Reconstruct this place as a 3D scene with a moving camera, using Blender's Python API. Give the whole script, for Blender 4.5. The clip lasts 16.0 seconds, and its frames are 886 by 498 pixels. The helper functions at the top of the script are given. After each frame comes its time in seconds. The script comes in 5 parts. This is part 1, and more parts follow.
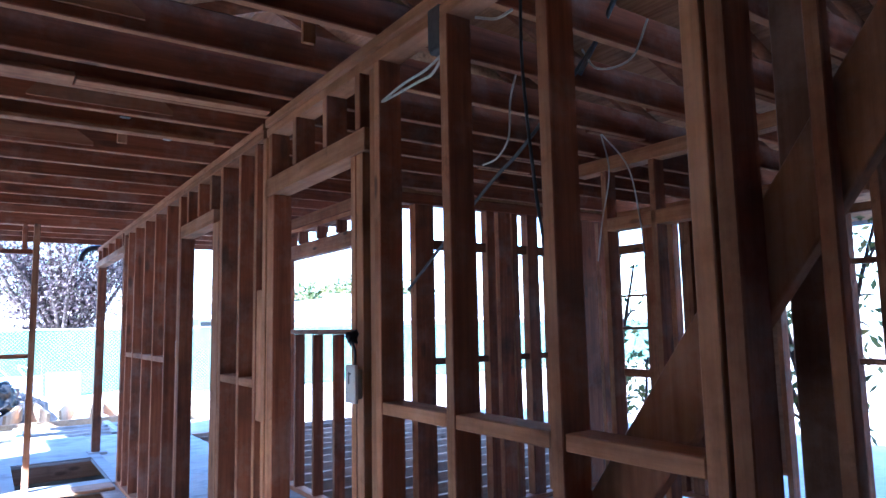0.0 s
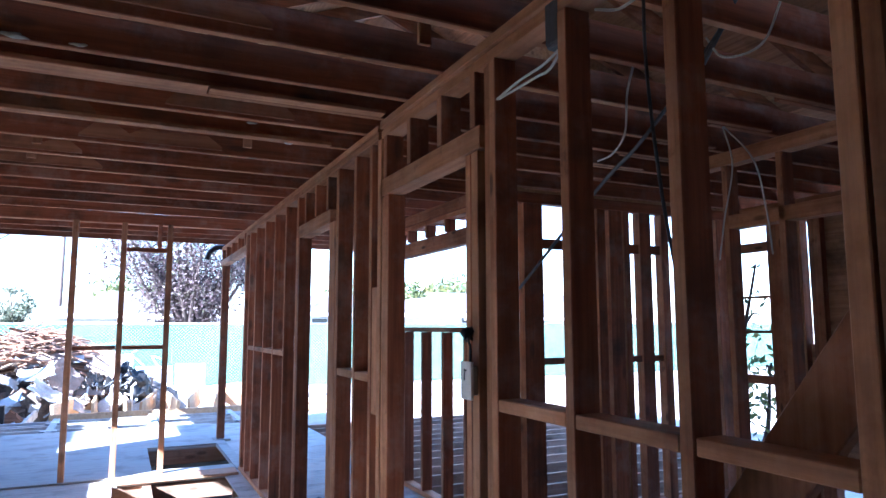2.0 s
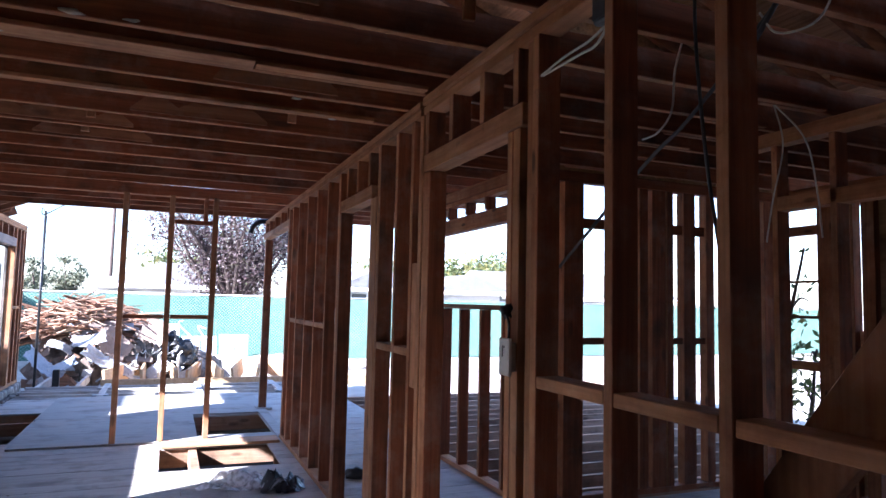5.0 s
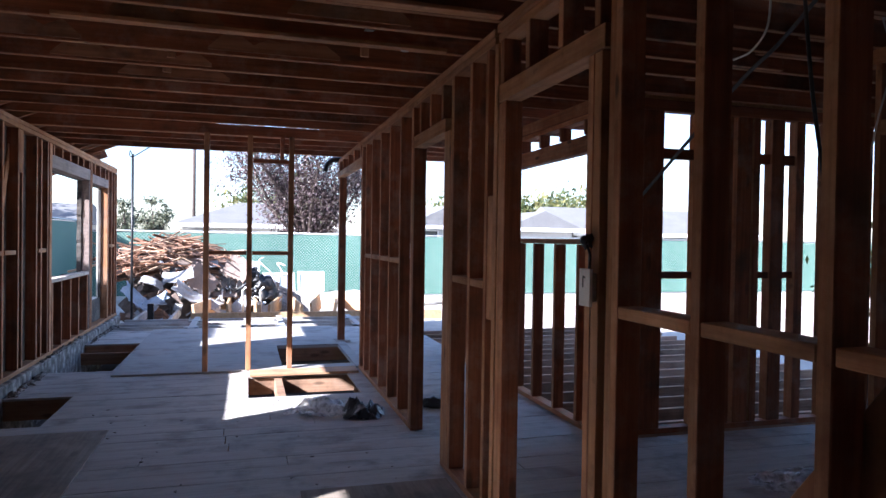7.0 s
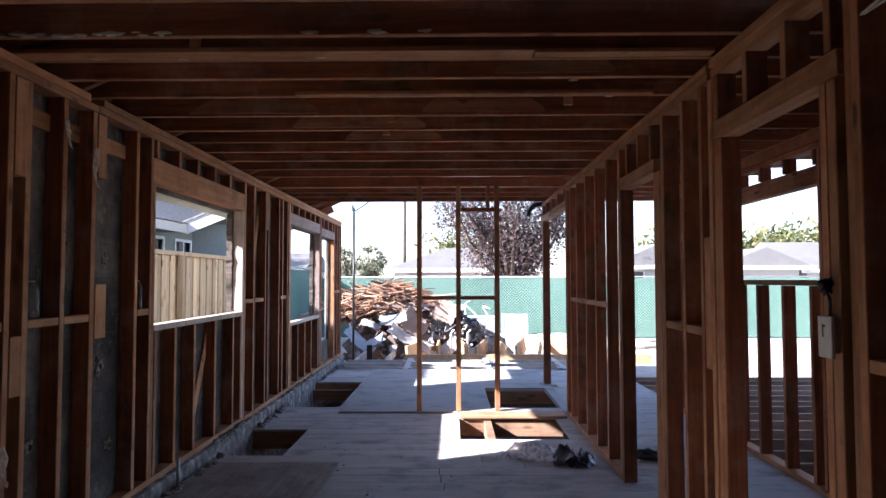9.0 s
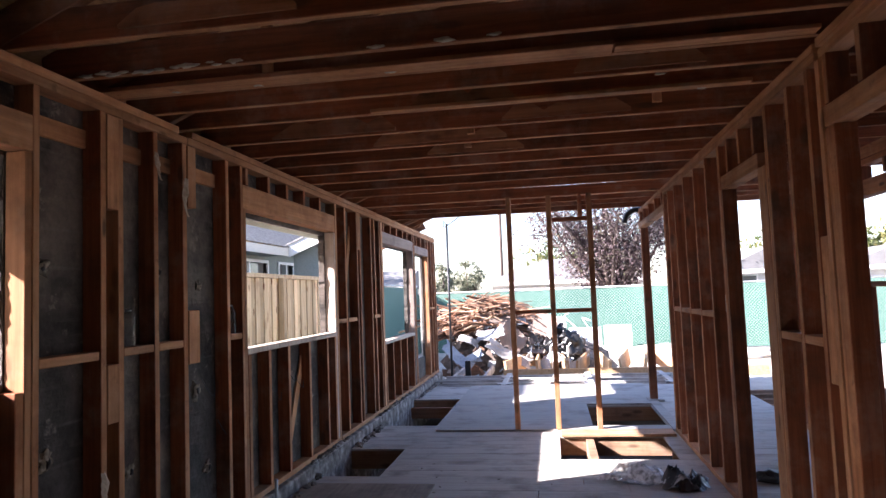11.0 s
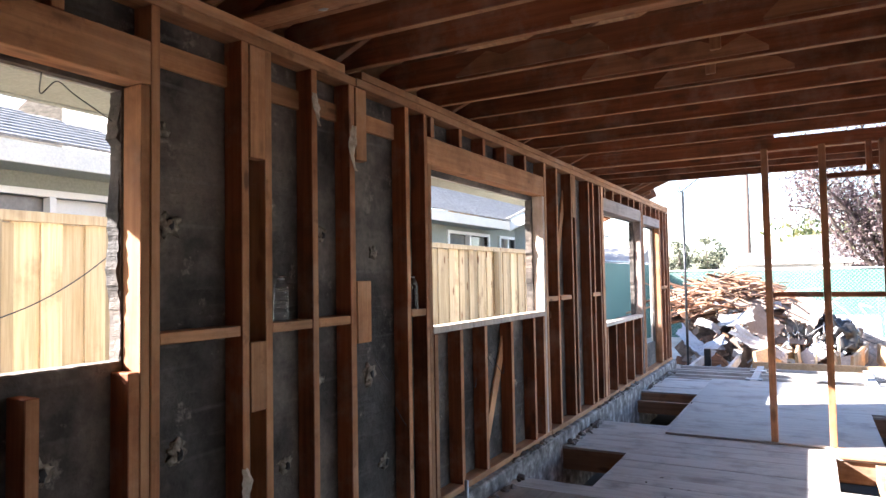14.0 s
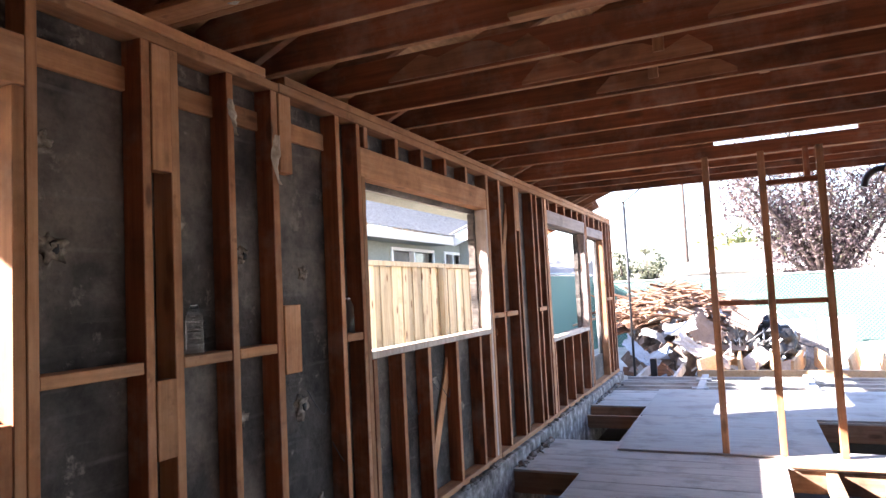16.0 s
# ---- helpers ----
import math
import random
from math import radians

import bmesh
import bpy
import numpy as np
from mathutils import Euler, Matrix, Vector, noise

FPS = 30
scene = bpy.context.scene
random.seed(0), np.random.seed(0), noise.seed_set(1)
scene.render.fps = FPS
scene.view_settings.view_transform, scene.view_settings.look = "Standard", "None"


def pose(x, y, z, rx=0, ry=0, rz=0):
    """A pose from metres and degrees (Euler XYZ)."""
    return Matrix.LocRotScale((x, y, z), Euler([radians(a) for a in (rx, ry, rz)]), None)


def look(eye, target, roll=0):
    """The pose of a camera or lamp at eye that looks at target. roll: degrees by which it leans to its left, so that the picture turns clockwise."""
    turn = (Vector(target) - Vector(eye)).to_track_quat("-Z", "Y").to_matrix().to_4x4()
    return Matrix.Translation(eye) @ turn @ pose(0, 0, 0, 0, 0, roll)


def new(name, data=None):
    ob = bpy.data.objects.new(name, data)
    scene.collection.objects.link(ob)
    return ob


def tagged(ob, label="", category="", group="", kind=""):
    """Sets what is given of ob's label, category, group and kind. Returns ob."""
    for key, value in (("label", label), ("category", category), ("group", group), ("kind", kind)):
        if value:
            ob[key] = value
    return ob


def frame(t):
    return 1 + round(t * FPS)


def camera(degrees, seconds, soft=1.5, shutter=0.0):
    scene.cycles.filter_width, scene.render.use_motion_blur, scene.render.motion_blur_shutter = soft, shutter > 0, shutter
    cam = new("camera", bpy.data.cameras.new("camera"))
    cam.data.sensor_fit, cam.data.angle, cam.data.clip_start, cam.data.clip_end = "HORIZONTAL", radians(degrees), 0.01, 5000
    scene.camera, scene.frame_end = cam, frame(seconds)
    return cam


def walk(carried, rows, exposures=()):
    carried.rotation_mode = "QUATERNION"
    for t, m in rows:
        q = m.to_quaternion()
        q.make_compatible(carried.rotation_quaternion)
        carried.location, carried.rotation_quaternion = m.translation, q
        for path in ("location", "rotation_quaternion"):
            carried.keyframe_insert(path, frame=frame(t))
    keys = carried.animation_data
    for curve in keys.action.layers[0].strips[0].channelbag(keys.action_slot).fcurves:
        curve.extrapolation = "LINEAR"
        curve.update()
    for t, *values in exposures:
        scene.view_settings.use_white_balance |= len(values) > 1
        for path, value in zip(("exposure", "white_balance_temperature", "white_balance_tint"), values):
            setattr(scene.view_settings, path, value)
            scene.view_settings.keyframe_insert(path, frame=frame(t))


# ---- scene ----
cam = camera(67.2, 16.0)
PATH = [
    (0, (0.004, 0.005, 1.438), (1.127, 1.645, 1.663), -1.1),
    (0.5, (-0.019, 0.012, 1.443), (1.006, 1.712, 1.682), -0.9),
    (1, (-0.031, 0.025, 1.434), (0.889, 1.784, 1.684), -0.4),
    (1.5, (-0.028, 0.032, 1.432), (0.856, 1.809, 1.68), -0.3),
    (2, (-0.034, 0.028, 1.43), (0.823, 1.82, 1.658), -0.1),
    (2.5, (-0.027, 0.025, 1.431), (0.814, 1.827, 1.637), 0.3),
    (3, (-0.034, 0.021, 1.433), (0.786, 1.835, 1.623), 0.3),
    (5.5, (-0.052, 0.016, 1.415), (0.68, 1.873, 1.546), 1.5),
    (6, (-0.07, 0.015, 1.402), (0.633, 1.887, 1.449), 1.6),
    (6.5, (-0.072, 0.031, 1.394), (0.58, 1.922, 1.379), 1.1),
    (7, (-0.07, 0.037, 1.4), (0.492, 1.956, 1.37), 0.9),
    (7.5, (-0.084, 0.034, 1.408), (0.337, 1.989, 1.433), 1.1),
    (8, (-0.1, 0.019, 1.411), (0.177, 1.999, 1.47), 0.7),
    (8.5, (-0.113, 0.005, 1.417), (0.003, 2.0, 1.495), 0.2),
    (9, (-0.116, -0.005, 1.423), (-0.145, 1.992, 1.514), -0.1),
    (9.5, (-0.088, -0.03, 1.433), (-0.322, 1.953, 1.547), -0.3),
    (9.7, (-0.084, -0.043, 1.438), (-0.414, 1.926, 1.566), -0.3),
    (11.8, (-0.021, 0.389, 1.421), (-0.347, 2.357, 1.565), -3.4),
    (12, (-0.018, 0.46, 1.417), (-0.384, 2.421, 1.563), -3.2),
    (12.5, (-0.06, 0.622, 1.407), (-0.553, 2.554, 1.555), -2.4),
    (13, (-0.142, 0.735, 1.382), (-0.779, 2.627, 1.506), -0.5),
    (13.5, (-0.159, 0.84, 1.387), (-0.997, 2.654, 1.469), -0.6),
    (14, (-0.165, 1.019, 1.406), (-1.129, 2.769, 1.494), -1.0),
    (14.5, (-0.186, 1.117, 1.408), (-1.247, 2.809, 1.509), -1.2),
    (15, (-0.225, 1.166, 1.429), (-1.253, 2.878, 1.54), -1.1),
    (15.5, (-0.228, 1.194, 1.421), (-1.127, 2.975, 1.554), -2.1),
    (16, (-0.244, 1.258, 1.42), (-1.06, 3.079, 1.552), -2.8),
]

walk(cam, [(t, look(eye, target, roll)) for t, eye, target, roll in PATH],
     exposures=[(0, 3.93, 4350, 12), (3, 3.35, 4850, 15), (5.5, 2.80, 5270, 20), (7, 2.36, 5400, 18), (8, 2.19, 5680, 21), (9, 2.39, 5770, 21), (12, 2.73, 6080, 24), (13.5, 2.95, 6050, 18), (14.5, 3.58, 6150, 16), (16, 3.57, 6130, 21)])

# ---- world and sun ----
SUN_TO = Vector((-1.65, -0.80, 1.0)).normalized()
world = bpy.data.worlds.new("world")
scene.world = world
world.use_nodes = True
wn, wl = world.node_tree.nodes, world.node_tree.links
sky = wn.new("ShaderNodeTexSky")
sky.sky_type = "NISHITA"
sky.sun_disc = False
sky.sun_elevation = math.asin(SUN_TO.z)
sky.sun_rotation = math.atan2(SUN_TO.x, SUN_TO.y)
wl.new(sky.outputs[0], wn["Background"].inputs[0])
wn["Background"].inputs[1].default_value = 0.08
sun_data = bpy.data.lights.new("sun", "SUN")
sun_data.energy, sun_data.angle, sun_data.color = 5.0, radians(0.5), (1.0, 0.93, 0.82)
sun = new("sun", sun_data)
sun.matrix_world = look(SUN_TO * 30, (0, 0, 0))

# ---- materials ----
MATS = {}


def tree_of(name):
    m = bpy.data.materials.new(name)
    m.use_nodes = True
    return m, m.node_tree.nodes, m.node_tree.links, m.node_tree.nodes["Principled BSDF"]


def ramp(n, l, src, stops):
    r = n.new("ShaderNodeValToRGB")
    while len(r.color_ramp.elements) < len(stops):
        r.color_ramp.elements.new(0.5)
    for e, (p, c) in zip(r.color_ramp.elements, stops):
        e.position, e.color = p, (*c, 1)
    l.new(src, r.inputs[0])
    return r.outputs[0]


def mixed(n, l, kind, fac, a, b):
    m = n.new("ShaderNodeMix")
    m.data_type, m.blend_type = "RGBA", kind
    if isinstance(fac, float):
        m.inputs[0].default_value = fac
    else:
        l.new(fac, m.inputs[0])
    for sock, v in ((m.inputs[6], a), (m.inputs[7], b)):
        if isinstance(v, tuple):
            sock.default_value = (*v, 1)
        else:
            l.new(v, sock)
    return m.outputs[2]


def coords(n, l, scale, rot=(0, 0, 0), shift=True):
    c = n.new("ShaderNodeTexCoord")
    mp = n.new("ShaderNodeMapping")
    mp.inputs["Scale"].default_value = scale
    mp.inputs["Rotation"].default_value = rot
    l.new(c.outputs["Object"], mp.inputs[0])
    if shift:
        info = n.new("ShaderNodeObjectInfo")
        mul = n.new("ShaderNodeVectorMath")
        mul.operation = "SCALE"
        mul.inputs[0].default_value = (37.0, 53.0, 71.0)
        l.new(info.outputs["Random"], mul.inputs["Scale"])
        l.new(mul.outputs[0], mp.inputs["Location"])
    return mp.outputs[0]


def noise_of(n, l, vec, scale, detail=4.0, rough=0.55):
    t = n.new("ShaderNodeTexNoise")
    t.inputs["Scale"].default_value = scale
    t.inputs["Detail"].default_value = detail
    t.inputs["Roughness"].default_value = rough
    l.new(vec, t.inputs["Vector"])
    return t.outputs["Fac"]


def bumped(n, l, bs, height, strength, dist=0.004):
    b = n.new("ShaderNodeBump")
    b.inputs["Strength"].default_value = strength
    b.inputs["Distance"].default_value = dist
    l.new(height, b.inputs["Height"])
    l.new(b.outputs[0], bs.inputs["Normal"])


def wood(axis, lo, hi, stain=(0.05, 0.035, 0.025), rough=0.75, spread=0.25, stain_amount=0.7, tone=0.50, dust=0.38, knots=0.55, edge=""):
    """Sawn timber with its grain along the axis."""
    key = ("wood", axis, lo, hi, stain, spread, stain_amount, tone, dust, knots, edge)
    if key in MATS:
        return MATS[key]
    m, n, l, bs = tree_of("timber")
    s = {"x": (1.6, 34, 34), "y": (34, 1.6, 34), "z": (34, 34, 1.6)}[axis]
    v = coords(n, l, s)
    g = noise_of(n, l, v, 1.0, 6.0, 0.65)
    col = ramp(n, l, g, ((0.28, lo), (0.72, hi)))
    v2 = coords(n, l, (2.2, 2.2, 2.2))
    st = noise_of(n, l, v2, 1.3, 5.0, 0.62)
    sm = ramp(n, l, st, ((tone, (0, 0, 0)), (tone + 0.22, (stain_amount,) * 3)))
    col = mixed(n, l, "MIX", sm, col, stain)
    du = noise_of(n, l, coords(n, l, (1.1, 1.1, 1.1)), 2.6, 6.0, 0.7)
    col = mixed(n, l, "MIX", ramp(n, l, du, ((0.50, (0, 0, 0)), (0.72, (dust,) * 3))), col, (0.42, 0.33, 0.27))
    kn = n.new("ShaderNodeTexVoronoi")
    kn.inputs["Scale"].default_value = 1.0
    l.new(coords(n, l, tuple(2.6 if k < 2 else 7.5 for k in s)), kn.inputs["Vector"])
    col = mixed(n, l, "MIX", ramp(n, l, kn.outputs["Distance"], ((0.10, (knots,) * 3), (0.19, (0, 0, 0)))), col, stain)
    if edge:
        # paler faces along one axis: plaster dust, cleaner wood, plus bounce light painted in
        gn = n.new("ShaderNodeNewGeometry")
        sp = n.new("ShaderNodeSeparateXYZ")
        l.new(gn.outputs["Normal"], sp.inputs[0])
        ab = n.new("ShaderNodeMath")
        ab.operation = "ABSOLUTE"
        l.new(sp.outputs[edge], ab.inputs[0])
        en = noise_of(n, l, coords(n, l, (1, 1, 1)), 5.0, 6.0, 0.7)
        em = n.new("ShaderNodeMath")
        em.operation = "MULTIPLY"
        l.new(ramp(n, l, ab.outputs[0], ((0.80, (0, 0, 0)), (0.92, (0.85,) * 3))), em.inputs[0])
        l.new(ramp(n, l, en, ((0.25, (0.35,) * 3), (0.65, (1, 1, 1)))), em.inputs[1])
        # these tones hold the lit look of the faces as well as wear
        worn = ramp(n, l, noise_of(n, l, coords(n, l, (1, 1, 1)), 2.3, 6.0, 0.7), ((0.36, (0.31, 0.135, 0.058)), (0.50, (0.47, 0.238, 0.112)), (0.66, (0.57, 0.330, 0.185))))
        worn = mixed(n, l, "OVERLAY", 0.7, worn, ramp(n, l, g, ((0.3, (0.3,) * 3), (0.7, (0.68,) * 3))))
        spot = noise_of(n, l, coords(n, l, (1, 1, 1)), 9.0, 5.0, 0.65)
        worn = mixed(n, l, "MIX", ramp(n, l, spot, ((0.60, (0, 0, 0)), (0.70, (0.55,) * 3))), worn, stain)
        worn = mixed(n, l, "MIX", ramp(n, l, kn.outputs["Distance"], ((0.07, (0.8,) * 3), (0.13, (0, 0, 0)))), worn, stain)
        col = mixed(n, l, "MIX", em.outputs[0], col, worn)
    info = n.new("ShaderNodeObjectInfo")
    geo = n.new("ShaderNodeNewGeometry")
    add = n.new("ShaderNodeMath")
    add.operation = "ADD"
    l.new(info.outputs["Random"], add.inputs[0])
    l.new(geo.outputs["Random Per Island"], add.inputs[1])
    fr = n.new("ShaderNodeMath")
    fr.operation = "FRACT"
    l.new(add.outputs[0], fr.inputs[0])
    hsv = n.new("ShaderNodeHueSaturation")
    mr = n.new("ShaderNodeMapRange")
    mr.inputs["To Min"].default_value, mr.inputs["To Max"].default_value = 1 - spread, 1 + spread
    l.new(fr.outputs[0], mr.inputs[0])
    l.new(mr.outputs[0], hsv.inputs["Value"])
    l.new(col, hsv.inputs["Color"])
    l.new(hsv.outputs[0], bs.inputs["Base Color"])
    bs.inputs["Roughness"].default_value = rough
    bs.inputs["Specular IOR Level"].default_value = 0.25
    bumped(n, l, bs, g, 0.35, 0.003)
    MATS[key] = m
    return m


def mottled(name, stops, scale=3.0, fine=40.0, rough=0.85, bump=0.3, metal=0.0, spec=0.3, dist=0.006):
    """A plain surface with stains at one scale and grit at another."""
    if name in MATS:
        return MATS[name]
    m, n, l, bs = tree_of(name)
    v = coords(n, l, (1, 1, 1))
    a = noise_of(n, l, v, scale, 6.0, 0.6)
    b = noise_of(n, l, v, fine, 4.0, 0.6)
    col = ramp(n, l, a, stops)
    col = mixed(n, l, "OVERLAY", 0.35, col, ramp(n, l, b, ((0.3, (0.3,) * 3), (0.7, (0.7,) * 3))))
    l.new(col, bs.inputs["Base Color"])
    bs.inputs["Roughness"].default_value = rough
    bs.inputs["Metallic"].default_value = metal
    bs.inputs["Specular IOR Level"].default_value = spec
    bumped(n, l, bs, b, bump, dist)
    MATS[name] = m
    return m


def two(c, k=0.75):
    return ((0.3, tuple(x * k for x in c)), (0.7, c))


RED_LO, RED_HI = (0.145, 0.046, 0.021), (0.35, 0.122, 0.054)
TAN_LO, TAN_HI = (0.30, 0.132, 0.062), (0.54, 0.268, 0.132)


# edge X lightens the room-facing sides, light painted in with the dust
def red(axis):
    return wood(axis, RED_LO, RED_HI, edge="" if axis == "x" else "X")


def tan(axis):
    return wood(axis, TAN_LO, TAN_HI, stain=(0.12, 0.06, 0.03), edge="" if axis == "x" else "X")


# edge Z paints floor bounce and plaster dust on the joist undersides
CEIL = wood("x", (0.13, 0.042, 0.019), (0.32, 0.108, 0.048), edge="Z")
RAFT = wood("x", (0.15, 0.060, 0.030), (0.33, 0.145, 0.072))
SHEATH = wood("y", (0.30, 0.155, 0.080), (0.64, 0.38, 0.205), spread=0.42)
GREY_PLANK = wood("x", (0.40, 0.375, 0.35), (0.54, 0.515, 0.485), stain=(0.13, 0.12, 0.11), spread=0.045, rough=0.8, dust=0.5, knots=0.15)
PLYGREY = wood("x", (0.31, 0.295, 0.28), (0.43, 0.415, 0.395), stain=(0.14, 0.13, 0.12), spread=0.06, rough=0.8, dust=0.4, knots=0.1)
GREYWOOD = wood("y", (0.19, 0.14, 0.12), (0.34, 0.27, 0.24), stain=(0.10, 0.08, 0.07), spread=0.08, dust=0.5, knots=0.2)
PALEWOOD = wood("z", (0.42, 0.33, 0.26), (0.66, 0.57, 0.49), stain=(0.25, 0.17, 0.12), spread=0.08, dust=0.6, knots=0.2)
PLY = wood("y", (0.19, 0.16, 0.13), (0.35, 0.30, 0.25), stain=(0.11, 0.10, 0.09), spread=0.08, tone=0.42)
CEDAR = wood("z", (0.46, 0.31, 0.16), (0.76, 0.60, 0.38), stain=(0.24, 0.11, 0.05), spread=0.44, stain_amount=0.75, tone=0.56, dust=0.1, knots=0.95)


def paper_mat():
    """Back of old plaster and building paper: dark, smeared, with lines where the lath ran."""
    m, n, l, bs = tree_of("black_paper_back")
    v = coords(n, l, (1, 1, 1))
    a = noise_of(n, l, v, 2.2, 6.0, 0.65)
    col = ramp(n, l, a, ((0.34, (0.020, 0.017, 0.015)), (0.52, (0.084, 0.074, 0.066)), (0.70, (0.20, 0.182, 0.162))))
    st = noise_of(n, l, coords(n, l, (1.0, 2.5, 26.0)), 1.0, 5.0, 0.6)
    col = mixed(n, l, "MIX", ramp(n, l, st, ((0.58, (0, 0, 0)), (0.74, (0.26,) * 3))), col, (0.21, 0.19, 0.172))
    big = noise_of(n, l, v, 1.1, 6.0, 0.68)
    col = mixed(n, l, "MIX", ramp(n, l, big, ((0.47, (0, 0, 0)), (0.64, (0.6,) * 3))), col, (0.185, 0.142, 0.108))
    spl = noise_of(n, l, v, 7.0, 6.0, 0.75)
    col = mixed(n, l, "MIX", ramp(n, l, spl, ((0.60, (0, 0, 0)), (0.68, (0.6,) * 3))), col, (0.30, 0.262, 0.22))
    lap = n.new("ShaderNodeTexWave")
    lap.bands_direction = "Z"
    lap.inputs["Scale"].default_value = 1.85
    lap.inputs["Distortion"].default_value = 0.9
    lap.inputs["Detail"].default_value = 3.0
    lap.inputs["Detail Scale"].default_value = 0.6
    l.new(coords(n, l, (1, 1, 1), shift=False), lap.inputs["Vector"])
    gap = noise_of(n, l, v, 4.0, 3.0, 0.6)
    lm = n.new("ShaderNodeMath")
    lm.operation = "MULTIPLY"
    l.new(ramp(n, l, lap.outputs["Fac"], ((0.97, (0, 0, 0)), (0.999, (0.20,) * 3))), lm.inputs[0])
    l.new(ramp(n, l, gap, ((0.42, (0, 0, 0)), (0.62, (1, 1, 1)))), lm.inputs[1])
    col = mixed(n, l, "MIX", lm.outputs[0], col, (0.24, 0.225, 0.21))
    b = noise_of(n, l, v, 30.0, 5.0, 0.65)
    col = mixed(n, l, "OVERLAY", 0.4, col, ramp(n, l, b, ((0.3, (0.25,) * 3), (0.7, (0.75,) * 3))))
    l.new(col, bs.inputs["Base Color"])
    bs.inputs["Roughness"].default_value = 0.85
    mx = n.new("ShaderNodeMath")
    l.new(b, mx.inputs[0])
    l.new(st, mx.inputs[1])
    bumped(n, l, bs, mx.outputs[0], 0.8, 0.012)
    return m


PAPER = paper_mat()
STUCCO = mottled("stucco", two((0.55, 0.54, 0.50)), 2.0, 60.0, 0.9, 0.5)
CONCRETE = mottled("old_concrete", ((0.34, (0.07, 0.06, 0.055)), (0.52, (0.22, 0.195, 0.18)), (0.70, (0.50, 0.47, 0.44))), 9.0, 50.0, 0.9, 0.6)
DIRT = mottled("pale_dirt", ((0.3, (0.36, 0.31, 0.26)), (0.7, (0.60, 0.55, 0.48))), 0.6, 25.0, 0.95, 0.6, dist=0.02)
# under-floor dirt whose dark colour carries the crawl space's shade
CRAWL_SHADE = mottled("crawl_shade_dirt", two((0.12, 0.10, 0.085)), 1.0, 20.0, 0.95, 0.6, dist=0.02)
WHITE = mottled("white_paint", two((0.78, 0.78, 0.76), 0.92), 3.0, 60.0, 0.5, 0.05)
SOFFIT = mottled("eave_paint", two((0.30, 0.295, 0.24), 0.85), 3.0, 60.0, 0.7, 0.1)
BLACK = mottled("black_plastic", two((0.02, 0.02, 0.022)), 8.0, 60.0, 0.35, 0.1)
STEEL = mottled("galvanised_steel", two((0.42, 0.43, 0.44), 0.8), 9.0, 60.0, 0.45, 0.05, metal=0.9)
CABLE = mottled("white_cable", two((0.62, 0.60, 0.55), 0.85), 8.0, 60.0, 0.5, 0.05)
DARKCABLE = mottled("dark_cable", two((0.05, 0.05, 0.055), 0.85), 8.0, 60.0, 0.5, 0.05)
GREYBOX = mottled("grey_metal_box", two((0.105, 0.11, 0.115), 0.8), 12.0, 60.0, 0.5, 0.1, metal=0.3)
SHINGLE = mottled("grey_shingle", ((0.3, (0.115, 0.112, 0.108)), (0.7, (0.26, 0.252, 0.245))), 9.0, 90.0, 0.9, 0.5)
GREYPAINT = mottled("grey_green_siding", two((0.27, 0.29, 0.26), 0.9), 1.0, 40.0, 0.8, 0.15)
PALEROOF = mottled("pale_roof", two((0.17, 0.168, 0.17), 0.8), 1.0, 30.0, 0.9, 0.3)
PALEWALL = mottled("pale_wall", two((0.55, 0.55, 0.54), 0.92), 1.0, 30.0, 0.8, 0.1)
DRYWALL = mottled("broken_drywall", ((0.3, (0.24, 0.245, 0.26)), (0.7, (0.50, 0.505, 0.52))), 3.0, 40.0, 0.85, 0.2)
BLUEGREY = mottled("blue_grey_panel", two((0.34, 0.40, 0.48), 0.8), 3.0, 40.0, 0.6, 0.1)
CARD = mottled("brown_board", two((0.26, 0.20, 0.17), 0.75), 3.0, 40.0, 0.85, 0.2)
RUBBLE = mottled("rubble", ((0.3, (0.06, 0.05, 0.045)), (0.6, (0.24, 0.19, 0.16)), (0.8, (0.55, 0.52, 0.48))), 5.0, 30.0, 0.95, 0.8, dist=0.03)
BARK = mottled("bark", two((0.10, 0.075, 0.065), 0.6), 6.0, 40.0, 0.95, 0.8, dist=0.02)


def leaf_mat(name, stops):
    if name in MATS:
        return MATS[name]
    m, n, l, bs = tree_of(name)
    geo = n.new("ShaderNodeNewGeometry")
    col = ramp(n, l, geo.outputs["Random Per Island"], stops)
    l.new(col, bs.inputs["Base Color"])
    bs.inputs["Roughness"].default_value = 0.55
    tr = n.new("ShaderNodeBsdfTranslucent")
    l.new(col, tr.inputs["Color"])
    mx = n.new("ShaderNodeMixShader")
    mx.inputs[0].default_value = 0.4
    l.new(bs.outputs[0], mx.inputs[1])
    l.new(tr.outputs[0], mx.inputs[2])
    l.new(mx.outputs[0], n["Material Output"].inputs["Surface"])
    MATS[name] = m
    return m


PURPLE = leaf_mat("plum_leaf", ((0.0, (0.028, 0.018, 0.020)), (0.45, (0.085, 0.052, 0.056)), (0.80, (0.25, 0.19, 0.19)), (1.0, (0.08, 0.085, 0.04))))
GREEN = leaf_mat("green_leaf", ((0.0, (0.045, 0.065, 0.025)), (0.6, (0.13, 0.15, 0.055)), (1.0, (0.27, 0.24, 0.09))))
AUTUMN = leaf_mat("autumn_leaf", ((0.0, (0.06, 0.035, 0.02)), (0.5, (0.22, 0.13, 0.05)), (1.0, (0.42, 0.30, 0.10))))
